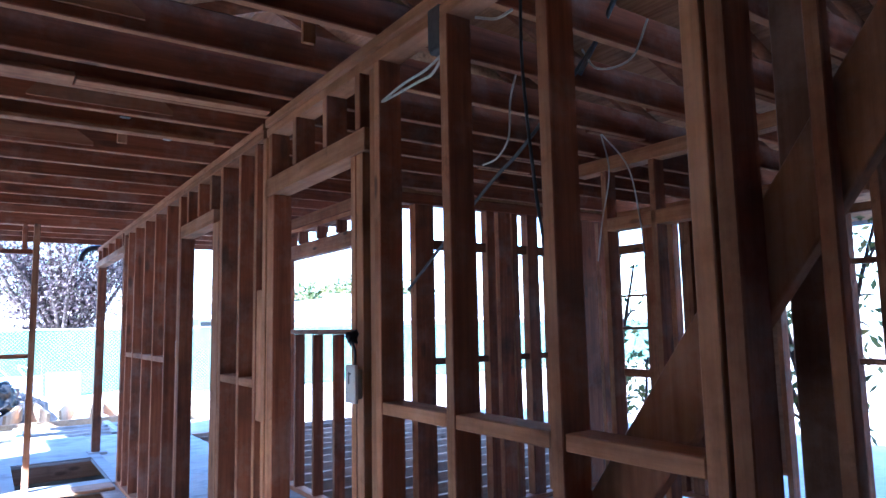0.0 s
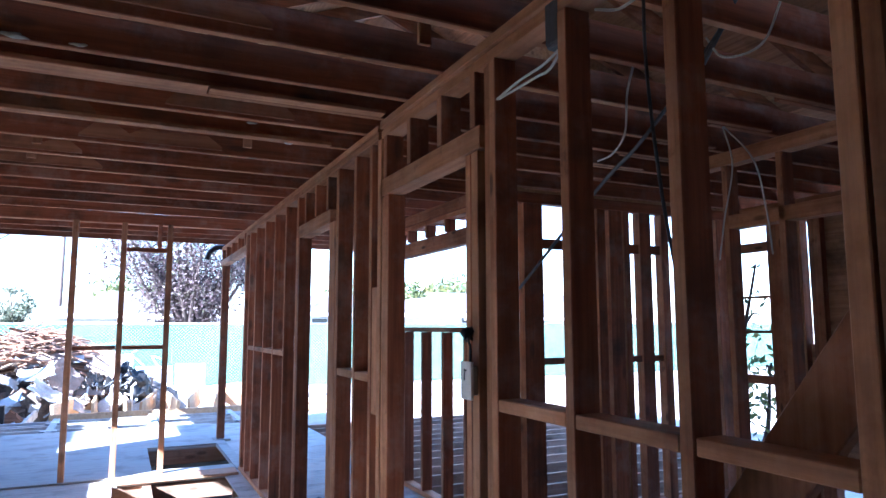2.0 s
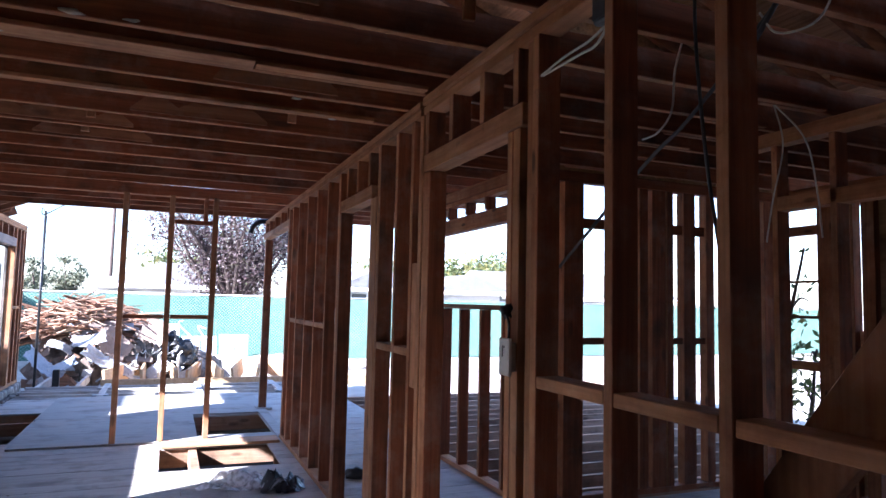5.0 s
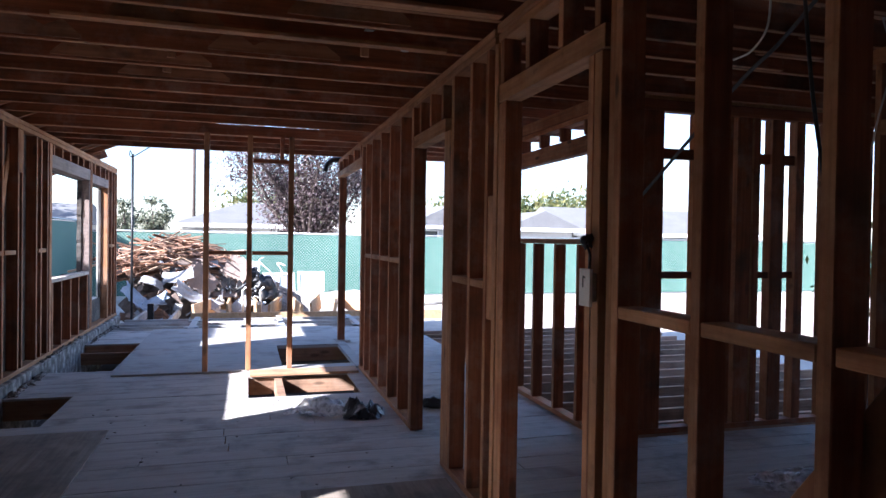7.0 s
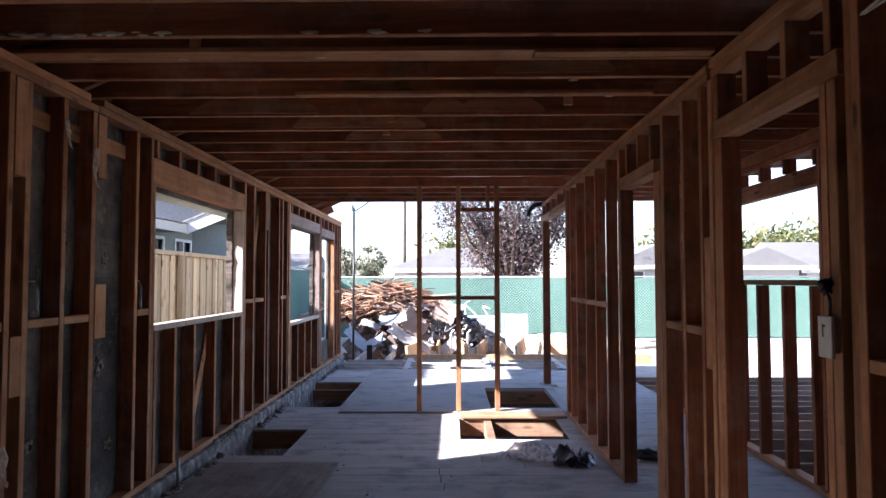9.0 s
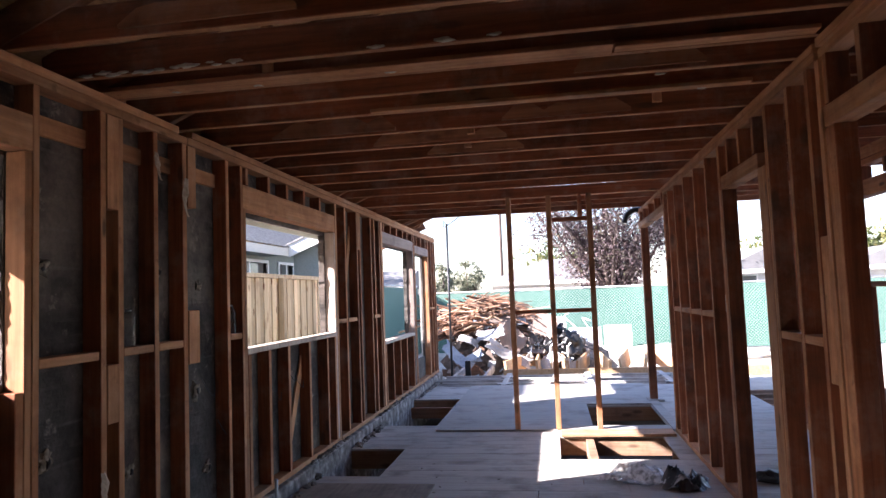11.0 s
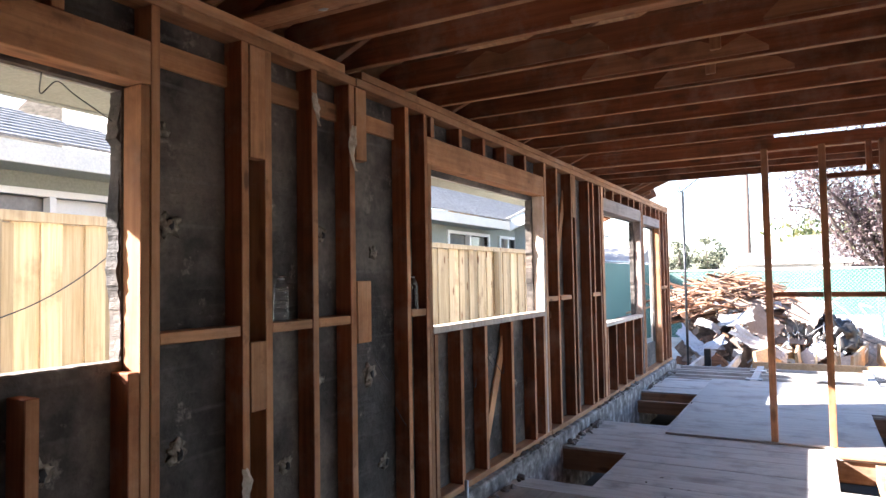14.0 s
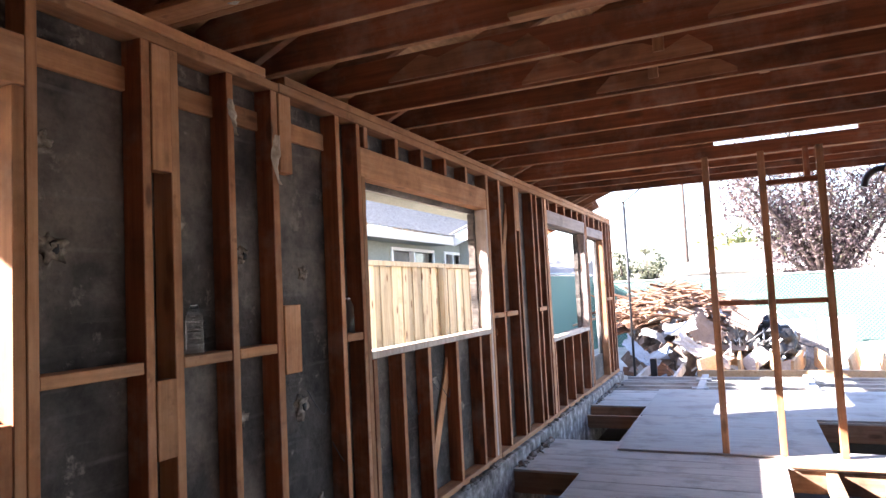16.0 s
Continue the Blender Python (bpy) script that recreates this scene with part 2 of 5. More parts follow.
DULLGREEN = leaf_mat("dull_leaf", ((0.0, (0.08, 0.10, 0.065)), (1.0, (0.22, 0.22, 0.15))))


def clear_mat(name, tint, rough):
    m, n, l, bs = tree_of(name)
    v = coords(n, l, (1, 1, 1))
    bs.inputs["Base Color"].default_value = (*tint, 1)
    bs.inputs["Roughness"].default_value = rough
    bs.inputs["Transmission Weight"].default_value = 0.7
    bs.inputs["IOR"].default_value = 1.2
    bumped(n, l, bs, noise_of(n, l, v, 18.0), 0.4, 0.01)
    return m


def film_mat():
    """Thin translucent polythene with creases."""
    m, n, l, bs = tree_of("clear_plastic_film")
    v = coords(n, l, (1, 1, 1))
    cr = noise_of(n, l, v, 26.0, 5.0, 0.6)
    bs.inputs["Base Color"].default_value = (0.80, 0.81, 0.85, 1)
    bs.inputs["Roughness"].default_value = 0.25
    l.new(ramp(n, l, cr, ((0.38, (0.34,) * 3), (0.60, (0.85,) * 3))), bs.inputs["Alpha"])
    bumped(n, l, bs, cr, 0.5, 0.01)
    return m


RINGPLASTIC = clear_mat("milky_plastic", (0.62, 0.64, 0.70), 0.30)
BOTTLE = clear_mat("clear_bottle", (0.86, 0.88, 0.90), 0.12)
BOTTLE.node_tree.nodes["Principled BSDF"].inputs["Transmission Weight"].default_value = 0.92
DARKGLASS = mottled("dark_pane", two((0.05, 0.06, 0.07), 0.8), 4.0, 40.0, 0.12, 0.02, spec=0.6)


def screen_mat():
    """Green windscreen cloth behind galvanised chain link."""
    m, n, l, bs = tree_of("green_fence_screen")
    c = n.new("ShaderNodeTexCoord")
    sep = n.new("ShaderNodeSeparateXYZ")
    l.new(c.outputs["Object"], sep.inputs[0])
    along = n.new("ShaderNodeMath")
    l.new(sep.outputs["X"], along.inputs[0])
    l.new(sep.outputs["Y"], along.inputs[1])
    wires = []
    for op in ("ADD", "SUBTRACT"):
        a = n.new("ShaderNodeMath")
        a.operation = op
        l.new(along.outputs[0], a.inputs[0])
        l.new(sep.outputs["Z"], a.inputs[1])
        w = n.new("ShaderNodeMath")
        w.operation = "PINGPONG"
        w.inputs[1].default_value = 0.05
        l.new(a.outputs[0], w.inputs[0])
        k = n.new("ShaderNodeMath")
        k.operation = "LESS_THAN"
        k.inputs[1].default_value = 0.007
        l.new(w.outputs[0], k.inputs[0])
        wires.append(k.outputs[0])
    mx = n.new("ShaderNodeMath")
    mx.operation = "MAXIMUM"
    l.new(wires[0], mx.inputs[0])
    l.new(wires[1], mx.inputs[1])
    v = coords(n, l, (1, 1, 1))
    base = ramp(n, l, noise_of(n, l, v, 0.7, 5.0), ((0.3, (0.030, 0.098, 0.074)), (0.7, (0.055, 0.142, 0.108))))
    l.new(mixed(n, l, "MIX", mx.outputs[0], base, (0.23, 0.30, 0.265)), bs.inputs["Base Color"])
    bs.inputs["Roughness"].default_value = 0.7
    return m


SCREEN = screen_mat()
OLDPAPER = mottled("old_paper", ((0.3, (0.34, 0.26, 0.19)), (0.7, (0.62, 0.53, 0.42))), 14.0, 70.0, 0.9, 0.3)
# grey of the panes includes a painted reflection besides the curtain
PANEGREY = mottled("curtain_reflection_pane", two((0.21, 0.20, 0.185), 0.7), 2.5, 30.0, 0.12, 0.02, spec=0.6)
FACE = mottled("beige_boards", two((0.40, 0.385, 0.34), 0.88), 1.5, 40.0, 0.8, 0.15)

# ---- mesh helpers ----


def mesh_of(name, verts, faces, mat, smooth=False):
    me = bpy.data.meshes.new(name)
    me.from_pydata(verts, [], faces)
    if isinstance(mat, (list, tuple)):
        for k in mat:
            me.materials.append(k)
    else:
        me.materials.append(mat)
    if smooth:
        me.polygons.foreach_set("use_smooth", [True] * len(me.polygons))
    me.update()
    return me


def box_geo(a, b, ch=0.003, m=None):
    """Eight-cornered timber from a to b with chamfered arrises, as vertices and faces."""
    c = [(p + q) / 2 for p, q in zip(a, b)]
    h = [abs(q - p) / 2 for p, q in zip(a, b)]
    ch = min(ch, min(h) * 0.4)
    vs, idx = [], {}
    for sx in (-1, 1):
        for sy in (-1, 1):
            for sz in (-1, 1):
                for ax in range(3):
                    p = [h[0] - ch, h[1] - ch, h[2] - ch]
                    p[ax] = h[ax]
                    idx[(sx, sy, sz, ax)] = len(vs)
                    vs.append(Vector((c[0] + sx * p[0], c[1] + sy * p[1], c[2] + sz * p[2])))
    fs = []
    for ax in range(3):
        o1, o2 = [i for i in range(3) if i != ax]
        for s in (-1, 1):
            q = []
            for u, v in ((-1, -1), (1, -1), (1, 1), (-1, 1)):
                k = [0, 0, 0]
                k[ax], k[o1], k[o2] = s, u, v
                q.append(idx[(*k, ax)])
            fs.append(q)
    for o in range(3):
        a1, a2 = [i for i in range(3) if i != o]
        for s1 in (-1, 1):
            for s2 in (-1, 1):
                k0, k1 = [0, 0, 0], [0, 0, 0]
                k0[a1] = k1[a1] = s1
                k0[a2] = k1[a2] = s2
                k0[o], k1[o] = -1, 1
                fs.append([idx[(*k0, a1)], idx[(*k1, a1)], idx[(*k1, a2)], idx[(*k0, a2)]])
    for sx in (-1, 1):
        for sy in (-1, 1):
            for sz in (-1, 1):
                fs.append([idx[(sx, sy, sz, i)] for i in range(3)])
    if m is not None:
        vs = [m @ v for v in vs]
    return vs, fs


class Join:
    """Collects pieces into one mesh."""

    def __init__(self):
        self.v, self.f = [], []

    def add(self, geo):
        o = len(self.v)
        self.v += [tuple(p) for p in geo[0]]
        self.f += [[i + o for i in q] for q in geo[1]]
        return self

    def box(self, a, b, ch=0.003, m=None):
        return self.add(box_geo(a, b, ch, m))


def fixed(me):
    bm = bmesh.new()
    bm.from_mesh(me)
    bmesh.ops.recalc_face_normals(bm, faces=bm.faces)
    bm.to_mesh(me)
    bm.free()
    return me


def joined(name, j, mat, parent=None, label="", smooth=False):
    ob = new(name, fixed(mesh_of(name, j.v, j.f, mat, smooth)))
    ob.parent = parent
    if label:
        ob["label"] = label
    return ob


def box(name, a, b, mat, parent=None, label="", ch=0.003, m=None):
    return joined(name, Join().box(a, b, ch, m), mat, parent, label)


def empty(name, label, category, kind="", group="", at=(0, 0, 0)):
    ob = new(name)
    ob.location = at
    return tagged(ob, label, category, group, kind)


def tube_geo(points, radius, sides=8, taper=1.0):
    pts = [Vector(p) for p in points]
    vs, fs = [], []
    for i, p in enumerate(pts):
        d = (pts[min(i + 1, len(pts) - 1)] - pts[max(i - 1, 0)]).normalized()
        u = d.cross(Vector((0.31, 0.17, 0.93))).normalized()
        w = d.cross(u)
        r = radius * (1 + (taper - 1) * i / max(1, len(pts) - 1))
        for k in range(sides):
            a = 2 * math.pi * k / sides
            vs.append(p + u * math.cos(a) * r + w * math.sin(a) * r)
    for i in range(len(pts) - 1):
        for k in range(sides):
            fs.append([i * sides + k, i * sides + (k + 1) % sides, (i + 1) * sides + (k + 1) % sides, (i + 1) * sides + k])
    fs.append(list(range(sides))[::-1])
    fs.append([(len(pts) - 1) * sides + k for k in range(sides)])
    return vs, fs


def curve_points(ctrl, steps=8):
    """Smooth points through the control points."""
    c = [Vector(p) for p in ctrl]
    c = [c[0] * 2 - c[1]] + c + [c[-1] * 2 - c[-2]]
    out = []
    for i in range(1, len(c) - 2):
        for s in range(steps):
            t = s / steps
            out.append(0.5 * ((2 * c[i]) + (c[i + 1] - c[i - 1]) * t + (2 * c[i - 1] - 5 * c[i] + 4 * c[i + 1] - c[i + 2]) * t * t
                              + (3 * c[i] - c[i - 1] - 3 * c[i + 1] + c[i + 2]) * t ** 3))
    out.append(c[-2])
    return out


def cable(label, ctrl, radius, mat, name="cable"):
    ob = joined(name, Join().add(tube_geo(curve_points(ctrl), radius, 7)), mat, smooth=True)
    return tagged(ob, label, "cable")


rng = random.Random(7)

# ---- left wall: studs, windows, sheathing ----
LX, LB = -2.08, -2.172            # room face and back of the studs
BOT, PLATE = 0.14, 2.35           # top of the bottom plate, underside of the top plate
wl_ = empty("wall_left", "stripped timber stud wall with open window holes", "wall", "structure")


def lstud(y0, y1, z0=BOT, z1=PLATE, name="stud", mat=None, x0=LB, x1=LX):
    lean = rng.uniform(-0.002, 0.002)
    return box(name, (x0, y0, z0), (x1 + lean, y1, z1), mat or red("z"), wl_)


def lrail(y0, y1, z0, z1, name="blocking", mat=None, x0=LB, x1=LX):
    return box(name, (x0, y0, z0), (x1 + rng.uniform(-0.003, 0.001), y1, z1), mat or red("y"), wl_)


for a, b in ((-2.6, -2.56), (-2.2, -2.16), (-1.8, -1.76), (-1.4, -1.36), (-1.0, -0.96), (-0.6, -0.56), (-0.2, -0.16), (0.2, 0.24), (0.6, 0.645), (0.65, 0.69)):
    lstud(a, b)
# the frame beside the first window
lstud(2.405, 2.447, BOT, 1.12)
lstud(2.449, 2.485, BOT, 2.068, "trimmer", tan("z"))
lstud(2.488, 2.524, mat=tan("z"))
for y in (0.95, 1.30, 1.70, 2.085):
    lstud(y, y + 0.042, BOT, 1.09, "cripple_stud")
lrail(0.69, 2.486, 2.07, 2.22, "header", tan("y"))
for y in (0.95, 1.35, 1.75, 2.15):
    lstud(y, y + 0.042, 2.222, PLATE, "cripple_stud")
# the open bay between the windows
for a, b in ((2.89, 2.93), (3.02, 3.06), (3.31, 3.35), (3.585, 3.63), (4.09, 4.13)):
    lstud(a, b, mat=tan("z") if a in (3.02,) else None)
lstud(4.29, 4.325)
lstud(4.33, 4.37, BOT, 2.07, "trimmer", tan("z"))
for y0, y1, z0, z1 in ((2.932, 3.018, 0.90, 1.17), (2.932, 3.018, 1.895, 2.345), (3.632, 3.745, 1.10, 1.40), (3.632, 3.72, 1.99, 2.345)):
    lrail(y0, y1, z0, z1, "spacer_block", tan("z"), x0=LX - 0.045, x1=LX + 0.006)
for y0, y1 in ((2.524, 2.888), (3.062, 3.308), (3.352, 3.583), (4.132, 4.288), (6.30, 6.548), (6.622, 6.918), (7.60, 7.86), (11.092, 11.298), (11.342, 11.518)):
    lrail(y0, y1, 1.198, 1.238, mat=tan("y"))
for y0, y1 in ((2.524, 2.888), (3.062, 3.308), (3.352, 3.583), (3.722, 4.088)):
    lrail(y0, y1, 2.172, 2.258, "ribbon_board", tan("y"), x0=LB, x1=LB + 0.022)
# second window
lrail(4.327, 6.247, 2.07, 2.23, "header", tan("y"))
for y in (4.37, 4.73, 5.08, 5.44, 5.83):
    lstud(y, y + 0.04, 2.232, PLATE, "cripple_stud")
lrail(4.372, 6.203, 1.085, 1.125, "window_sill_plate", PALEWOOD)
for a in (4.375, 4.70, 5.05, 5.50, 5.94, 6.16):
    lstud(a, a + 0.042, BOT, 1.083, "cripple_stud")
lstud(6.205, 6.245, BOT, 2.068, "trimmer", PALEWOOD)
lstud(6.25, 6.295, mat=tan("z"))
for a, b in ((6.55, 6.59), (6.95, 6.99), (7.06, 7.10), (7.50, 7.54), (7.66, 7.70), (7.88, 7.92), (7.96, 8.05)):
    lstud(a, b)
lrail(6.992, 7.058, 1.95, 2.345, "spacer_block", tan("z"), x0=LX - 0.04, x1=LX + 0.004)
# third window and the narrow opening
lrail(8.05, 9.85, 2.10, 2.24, "header", GREYWOOD)
for y in (8.12, 8.45, 8.80, 9.15, 9.45, 9.78):
    lstud(y, y + 0.04, 2.242, PLATE, "cripple_stud")
lrail(8.052, 9.806, 0.86, 0.90, "window_sill_plate", PALEWOOD)
for y in (8.08, 8.45, 8.85, 9.25, 9.7):
    lstud(y, y + 0.04, BOT, 0.858, "cripple_stud")
lstud(9.81, 9.85, BOT, 2.098, "trimmer", GREYWOOD)
for a, b in ((9.87, 9.91), (9.95, 9.99), (11.05, 11.09), (11.30, 11.34), (11.52, 11.56), (11.70, 11.74)):
    lstud(a, b)
lstud(11.0, 11.04, BOT, 2.078, "trimmer", tan("z"))
lrail(9.992, 11.042, 2.08, 2.2, "header", GREYWOOD)
for y in (10.1, 10.45, 10.8):
    lstud(y, y + 0.04, 2.202, PLATE, "cripple_stud")
# plates
lrail(-3.0, 3.645, PLATE, 2.392, "top_plate", tan("y"))
lrail(3.65, 11.74, PLATE + 0.004, 2.396, "top_plate", tan("y"))
lrail(-3.0, 3.56, 2.394, 2.436, "top_plate", tan("y"))
lrail(3.69, 7.02, 2.398, 2.438, "top_plate", tan("y"))
lrail(7.03, 11.74, 2.398, 2.438, "top_plate", tan("y"))
lrail(-3.0, 6.3, 0.10, BOT, "bottom_plate", tan("y"), x1=LX + 0.004)
lrail(6.305, 11.74, 0.10, BOT, "bottom_plate", tan("y"), x1=LX + 0.006)
# let-in diagonal braces
box("diagonal_brace", (-0.016, -0.04, -0.46), (0.0, 0.04, 0.46), tan("z"), wl_, m=pose(LB + 0.02, 5.36, 0.60, -26))
box("diagonal_brace", (-0.016, -0.04, -0.62), (0.0, 0.04, 0.62), tan("z"), wl_, m=pose(LB + 0.02, 6.78, 1.62, -20))
# sheathing with the holes cut through it
SX0, SX1 = -2.215, -2.174
HOLES = [(0.70, 2.443, 1.145, 2.055), (4.375, 6.195, 1.10, 2.04), (8.08, 9.80, 0.89, 2.09), (10.02, 10.98, 0.45, 2.07)]


def wall_with_holes(name, x0, x1, y0, y1, z0, z1, holes, mat, parent, label=""):
    ys = sorted({y0, y1, *[h[0] for h in holes], *[h[1] for h in holes]})
    if name == "wall_panel":
        for a, b in zip(ys, ys[1:]):
            cut = [h for h in holes if h[0] <= a and h[1] >= b]
            for za, zb in ([(z0, cut[0][2]), (cut[0][3], z1)] if cut else [(z0, z1)]):
                box(name, (x0, a, za), (x1, b, zb), mat, parent, ch=0.0)
        return None
    j = Join()
    for a, b in zip(ys, ys[1:]):
        cut = [h for h in holes if h[0] <= a and h[1] >= b]
        if cut:
            j.box((x0, a, z0), (x1, b, cut[0][2]), 0)
            j.box((x0, a, cut[0][3]), (x1, b, z1), 0)
        else:
            j.box((x0, a, z0), (x1, b, z1), 0)
    return joined(name, j, mat, parent, label)


wall_with_holes("sheathing", SX0 + 0.012, SX1, -3.0, 11.75, -0.3, 2.44, HOLES, PAPER, wl_, "dark building paper and plaster keys between the studs")
wall_with_holes("stucco_skin", SX0 - 0.012, SX0 + 0.009, -3.0, 11.76, -0.5, 2.42, HOLES, STUCCO, wl_, "stucco outer skin of the wall")
# rough stem wall under the plate
box("stem_wall", (-2.30, -3.0, -0.50), (-2.03, 11.8, 0.097), CONCRETE, wl_, "crumbling pale concrete stem wall", 0.012)

# ---- right wall ----
RX0, RX1 = 1.085, 1.174
RB, RP = 0.042, 2.355
wr_ = empty("wall_right", "open timber stud partition with two door openings", "wall", "structure")


def rstud(y0, y1, z0=RB, z1=RP, name="stud", mat=None, x0=RX0, x1=RX1):
    return box(name, (x0 + rng.uniform(-0.002, 0.002), y0, z0), (x1, y1, z1), mat or red("z"), wr_)


def rrail(y0, y1, z0, z1, name="blocking", mat=None, x0=RX0, x1=RX1):
    return box(name, (x0 + rng.uniform(-0.001, 0.003), y0, z0), (x1, y1, z1), mat or red("y"), wr_)


for a in (-2.6, -2.2, -1.8, -1.4, -1.0, -0.6, -0.2, 0.10):
    rstud(a, a + 0.04)
rstud(0.53, 0.56, x0=RX0 + 0.058)
rstud(0.668, 0.708)
rstud(0.716, 0.762, mat=tan("z"))
for a in (1.122, 1.543, 1.955):
    rstud(a, a + 0.042)
rstud(2.02, 2.062, x0=RX0 + 0.02)
rstud(2.085, 2.135, RB, 2.056, "trimmer", tan("z"))
rstud(2.138, 2.178, RB, 2.056, "trimmer")
rstud(2.972, 3.062, 0.0, 2.056, "trimmer")
rstud(3.082, 3.124, mat=tan("z"))
rstud(3.205, 3.246)
rstud(3.460, 3.500)
rstud(3.782, 3.824)
rstud(3.85, 3.985, RB, 2.056, "trimmer", tan("z"), x1=RX0 + 0.04)
rstud(3.944, 3.986, RB, 2.056, "trimmer", x0=RX0 + 0.045)
rstud(4.745, 4.785, 0.0, 2.056, "trimmer")
rstud(4.788, 4.846)
for a in (5.19, 5.605, 6.015, 6.455, 6.80, 7.02, 7.075):
    rstud(a, a + 0.038, x1=RX1 - 0.005)
rrail(2.065, 3.06, 2.06, 2.145, "header", tan("y"))
rrail(3.985, 4.80, 2.06, 2.145, "header", tan("y"))
for y in (2.10, 2.38, 2.70, 3.0, 4.02, 4.30, 4.58):
    rstud(y, y + 0.042, 2.147, RP, "cripple_stud")
for a, b in ((0.764, 1.120), (1.166, 1.541), (1.587, 1.953), (3.248, 3.458), (3.502, 3.780)):
    rrail(a, b, 1.150, 1.190, mat=tan("y"))
for a, b in ((5.230, 5.603), (5.645, 6.013), (6.055, 6.453), (6.495, 6.798)):
    rrail(a, b, 1.200, 1.240, mat=tan("y"))
rrail(3.126, 3.203, 1.0, 1.62, "spacer_block", tan("z"), x0=RX0 + 0.004, x1=RX0 + 0.045)
rrail(3.830, 3.848, RB, RP, "spacer_block", tan("z"))
rrail(-3.0, 3.09, RP, 2.397, "top_plate", tan("y"), x0=RX0 + 0.004)
rrail(3.12, 7.1, RP + 0.003, 2.397, "top_plate", tan("y"))
rrail(-3.0, 3.07, 2.399, 2.438, "top_plate", tan("y"), x0=RX0 - 0.012, x1=RX1 - 0.012)
rrail(3.13, 9.09, 2.400, 2.438, "top_plate", tan("y"))
rrail(7.12, 9.09, 2.20, 2.27, "header", tan("y"))
for y in (7.2, 7.65, 8.1, 8.55, 8.9):
    rstud(y, y + 0.04, 2.272, 2.398, "cripple_stud")
rrail(-3.0, 2.18, 0.0, 0.04, "bottom_plate", tan("y"))
rrail(3.064, 3.986, 0.0, 0.04, "bottom_plate", tan("y"))
rrail(4.804, 7.12, 0.0, 0.04, "bottom_plate", tan("y"), x0=RX0 - 0.004)
box("corner_post", (1.10, 8.96, 0.03), (1.19, 9.05, 2.198), red("z"), wr_)
box("post_base", (1.06, 8.9, 0.0), (1.26, 9.1, 0.03), GREY_PLANK, wr_)

# ---- rough frame across the room ----
fr_ = empty("stud_frame", "slender three-post timber frame standing across the room", "frame", "structure")
for x in (-0.475, -0.055, 0.36):
    box("post", (x - 0.026, 7.15, 0.022), (x + 0.026, 7.235, 2.436), wood("z", (0.22, 0.095, 0.045), (0.46, 0.225, 0.11)), fr_)
box("crosspiece", (-0.447, 7.16, 1.205), (-0.083, 7.23, 1.245), red("x"), fr_)
box("crosspiece", (-0.027, 7.16, 1.205), (0.332, 7.23, 1.245), red("x"), fr_)
box("crosspiece", (-0.027, 7.16, 2.155), (0.332, 7.23, 2.195), red("x"), fr_)
box("cripple_stud", (0.245, 7.16, 2.197), (0.285, 7.23, 2.436), red("z"), fr_)

# ---- ceiling joists, rafters and roof ----
JZ = 2.44
JY = [-2.85 + 0.4 * i for i in range(14)] + [2.715, 3.02, 3.31, 3.64, 4.08, 4.48, 4.865, 5.25, 5.655, 6.09, 6.535, 7.75, 8.15, 8.66]
cj = Join()
for y in JY:
    d = rng.uniform(-0.004, 0.004)
    cj.box((-2.24, y, JZ), (3.0, y + 0.04, JZ + 0.142 + d), 0.004)
    if y < 4.1:
        cj.box((2.6, y + 0.045, JZ), (6.4, y + 0.085, JZ + 0.142), 0.004)
# flush beam above the cross frame
cj.box((-2.24, 7.30, JZ + 0.002), (3.0, 7.39, JZ + 0.112), 0.004)
cj.box((-2.24, 7.31, JZ + 0.114), (-0.40, 7.38, JZ + 0.20), 0.004)
cj.box((0.66, 7.31, JZ + 0.114), (3.0, 7.38, JZ + 0.20), 0.004)
ceiling = tagged(joined("ceiling", cj, CEIL), "open dark reddish ceiling joists under the roof", "ceiling", kind="structure")
nl_ = empty("ceiling_nailers", "reddish nailing boards fixed along the ceiling joists", "board", "structure")
# underside lightened by edge Z, the same painted bounce and dust
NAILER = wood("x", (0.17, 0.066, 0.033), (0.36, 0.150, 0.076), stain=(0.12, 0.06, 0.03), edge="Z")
box("nailer", (-2.15, 2.905, JZ - 0.004), (0.25, 3.017, JZ + 0.018), NAILER, nl_)
box("nailer", (0.256, 2.945, JZ - 0.001), (1.06, 3.017, JZ + 0.018), NAILER, nl_)
box("nailer", (-0.98, 3.592, JZ - 0.006), (0.98, 3.638, JZ + 0.014), tan("x"), nl_)
st_ = empty("ceiling_struts", "short struts and splice boards nailed among the joists", "strut", "structure")
for x, y, z, h in ((-0.55, 4.40, 2.47, 0.5), (-0.62, 4.80, 2.47, 0.5), (0.2, 4.60, 2.47, 0.55), (-0.1, 5.00, 2.46, 0.5), (0.55, 3.95, 2.46, 0.6), (-1.3, 2.95, 2.46, 0.4), (0.9, 2.2, 2.46, 0.7)):
    box("strut", (x, y - 0.02, z), (x + 0.05, y + 0.0, z + h), tan("z"), st_)


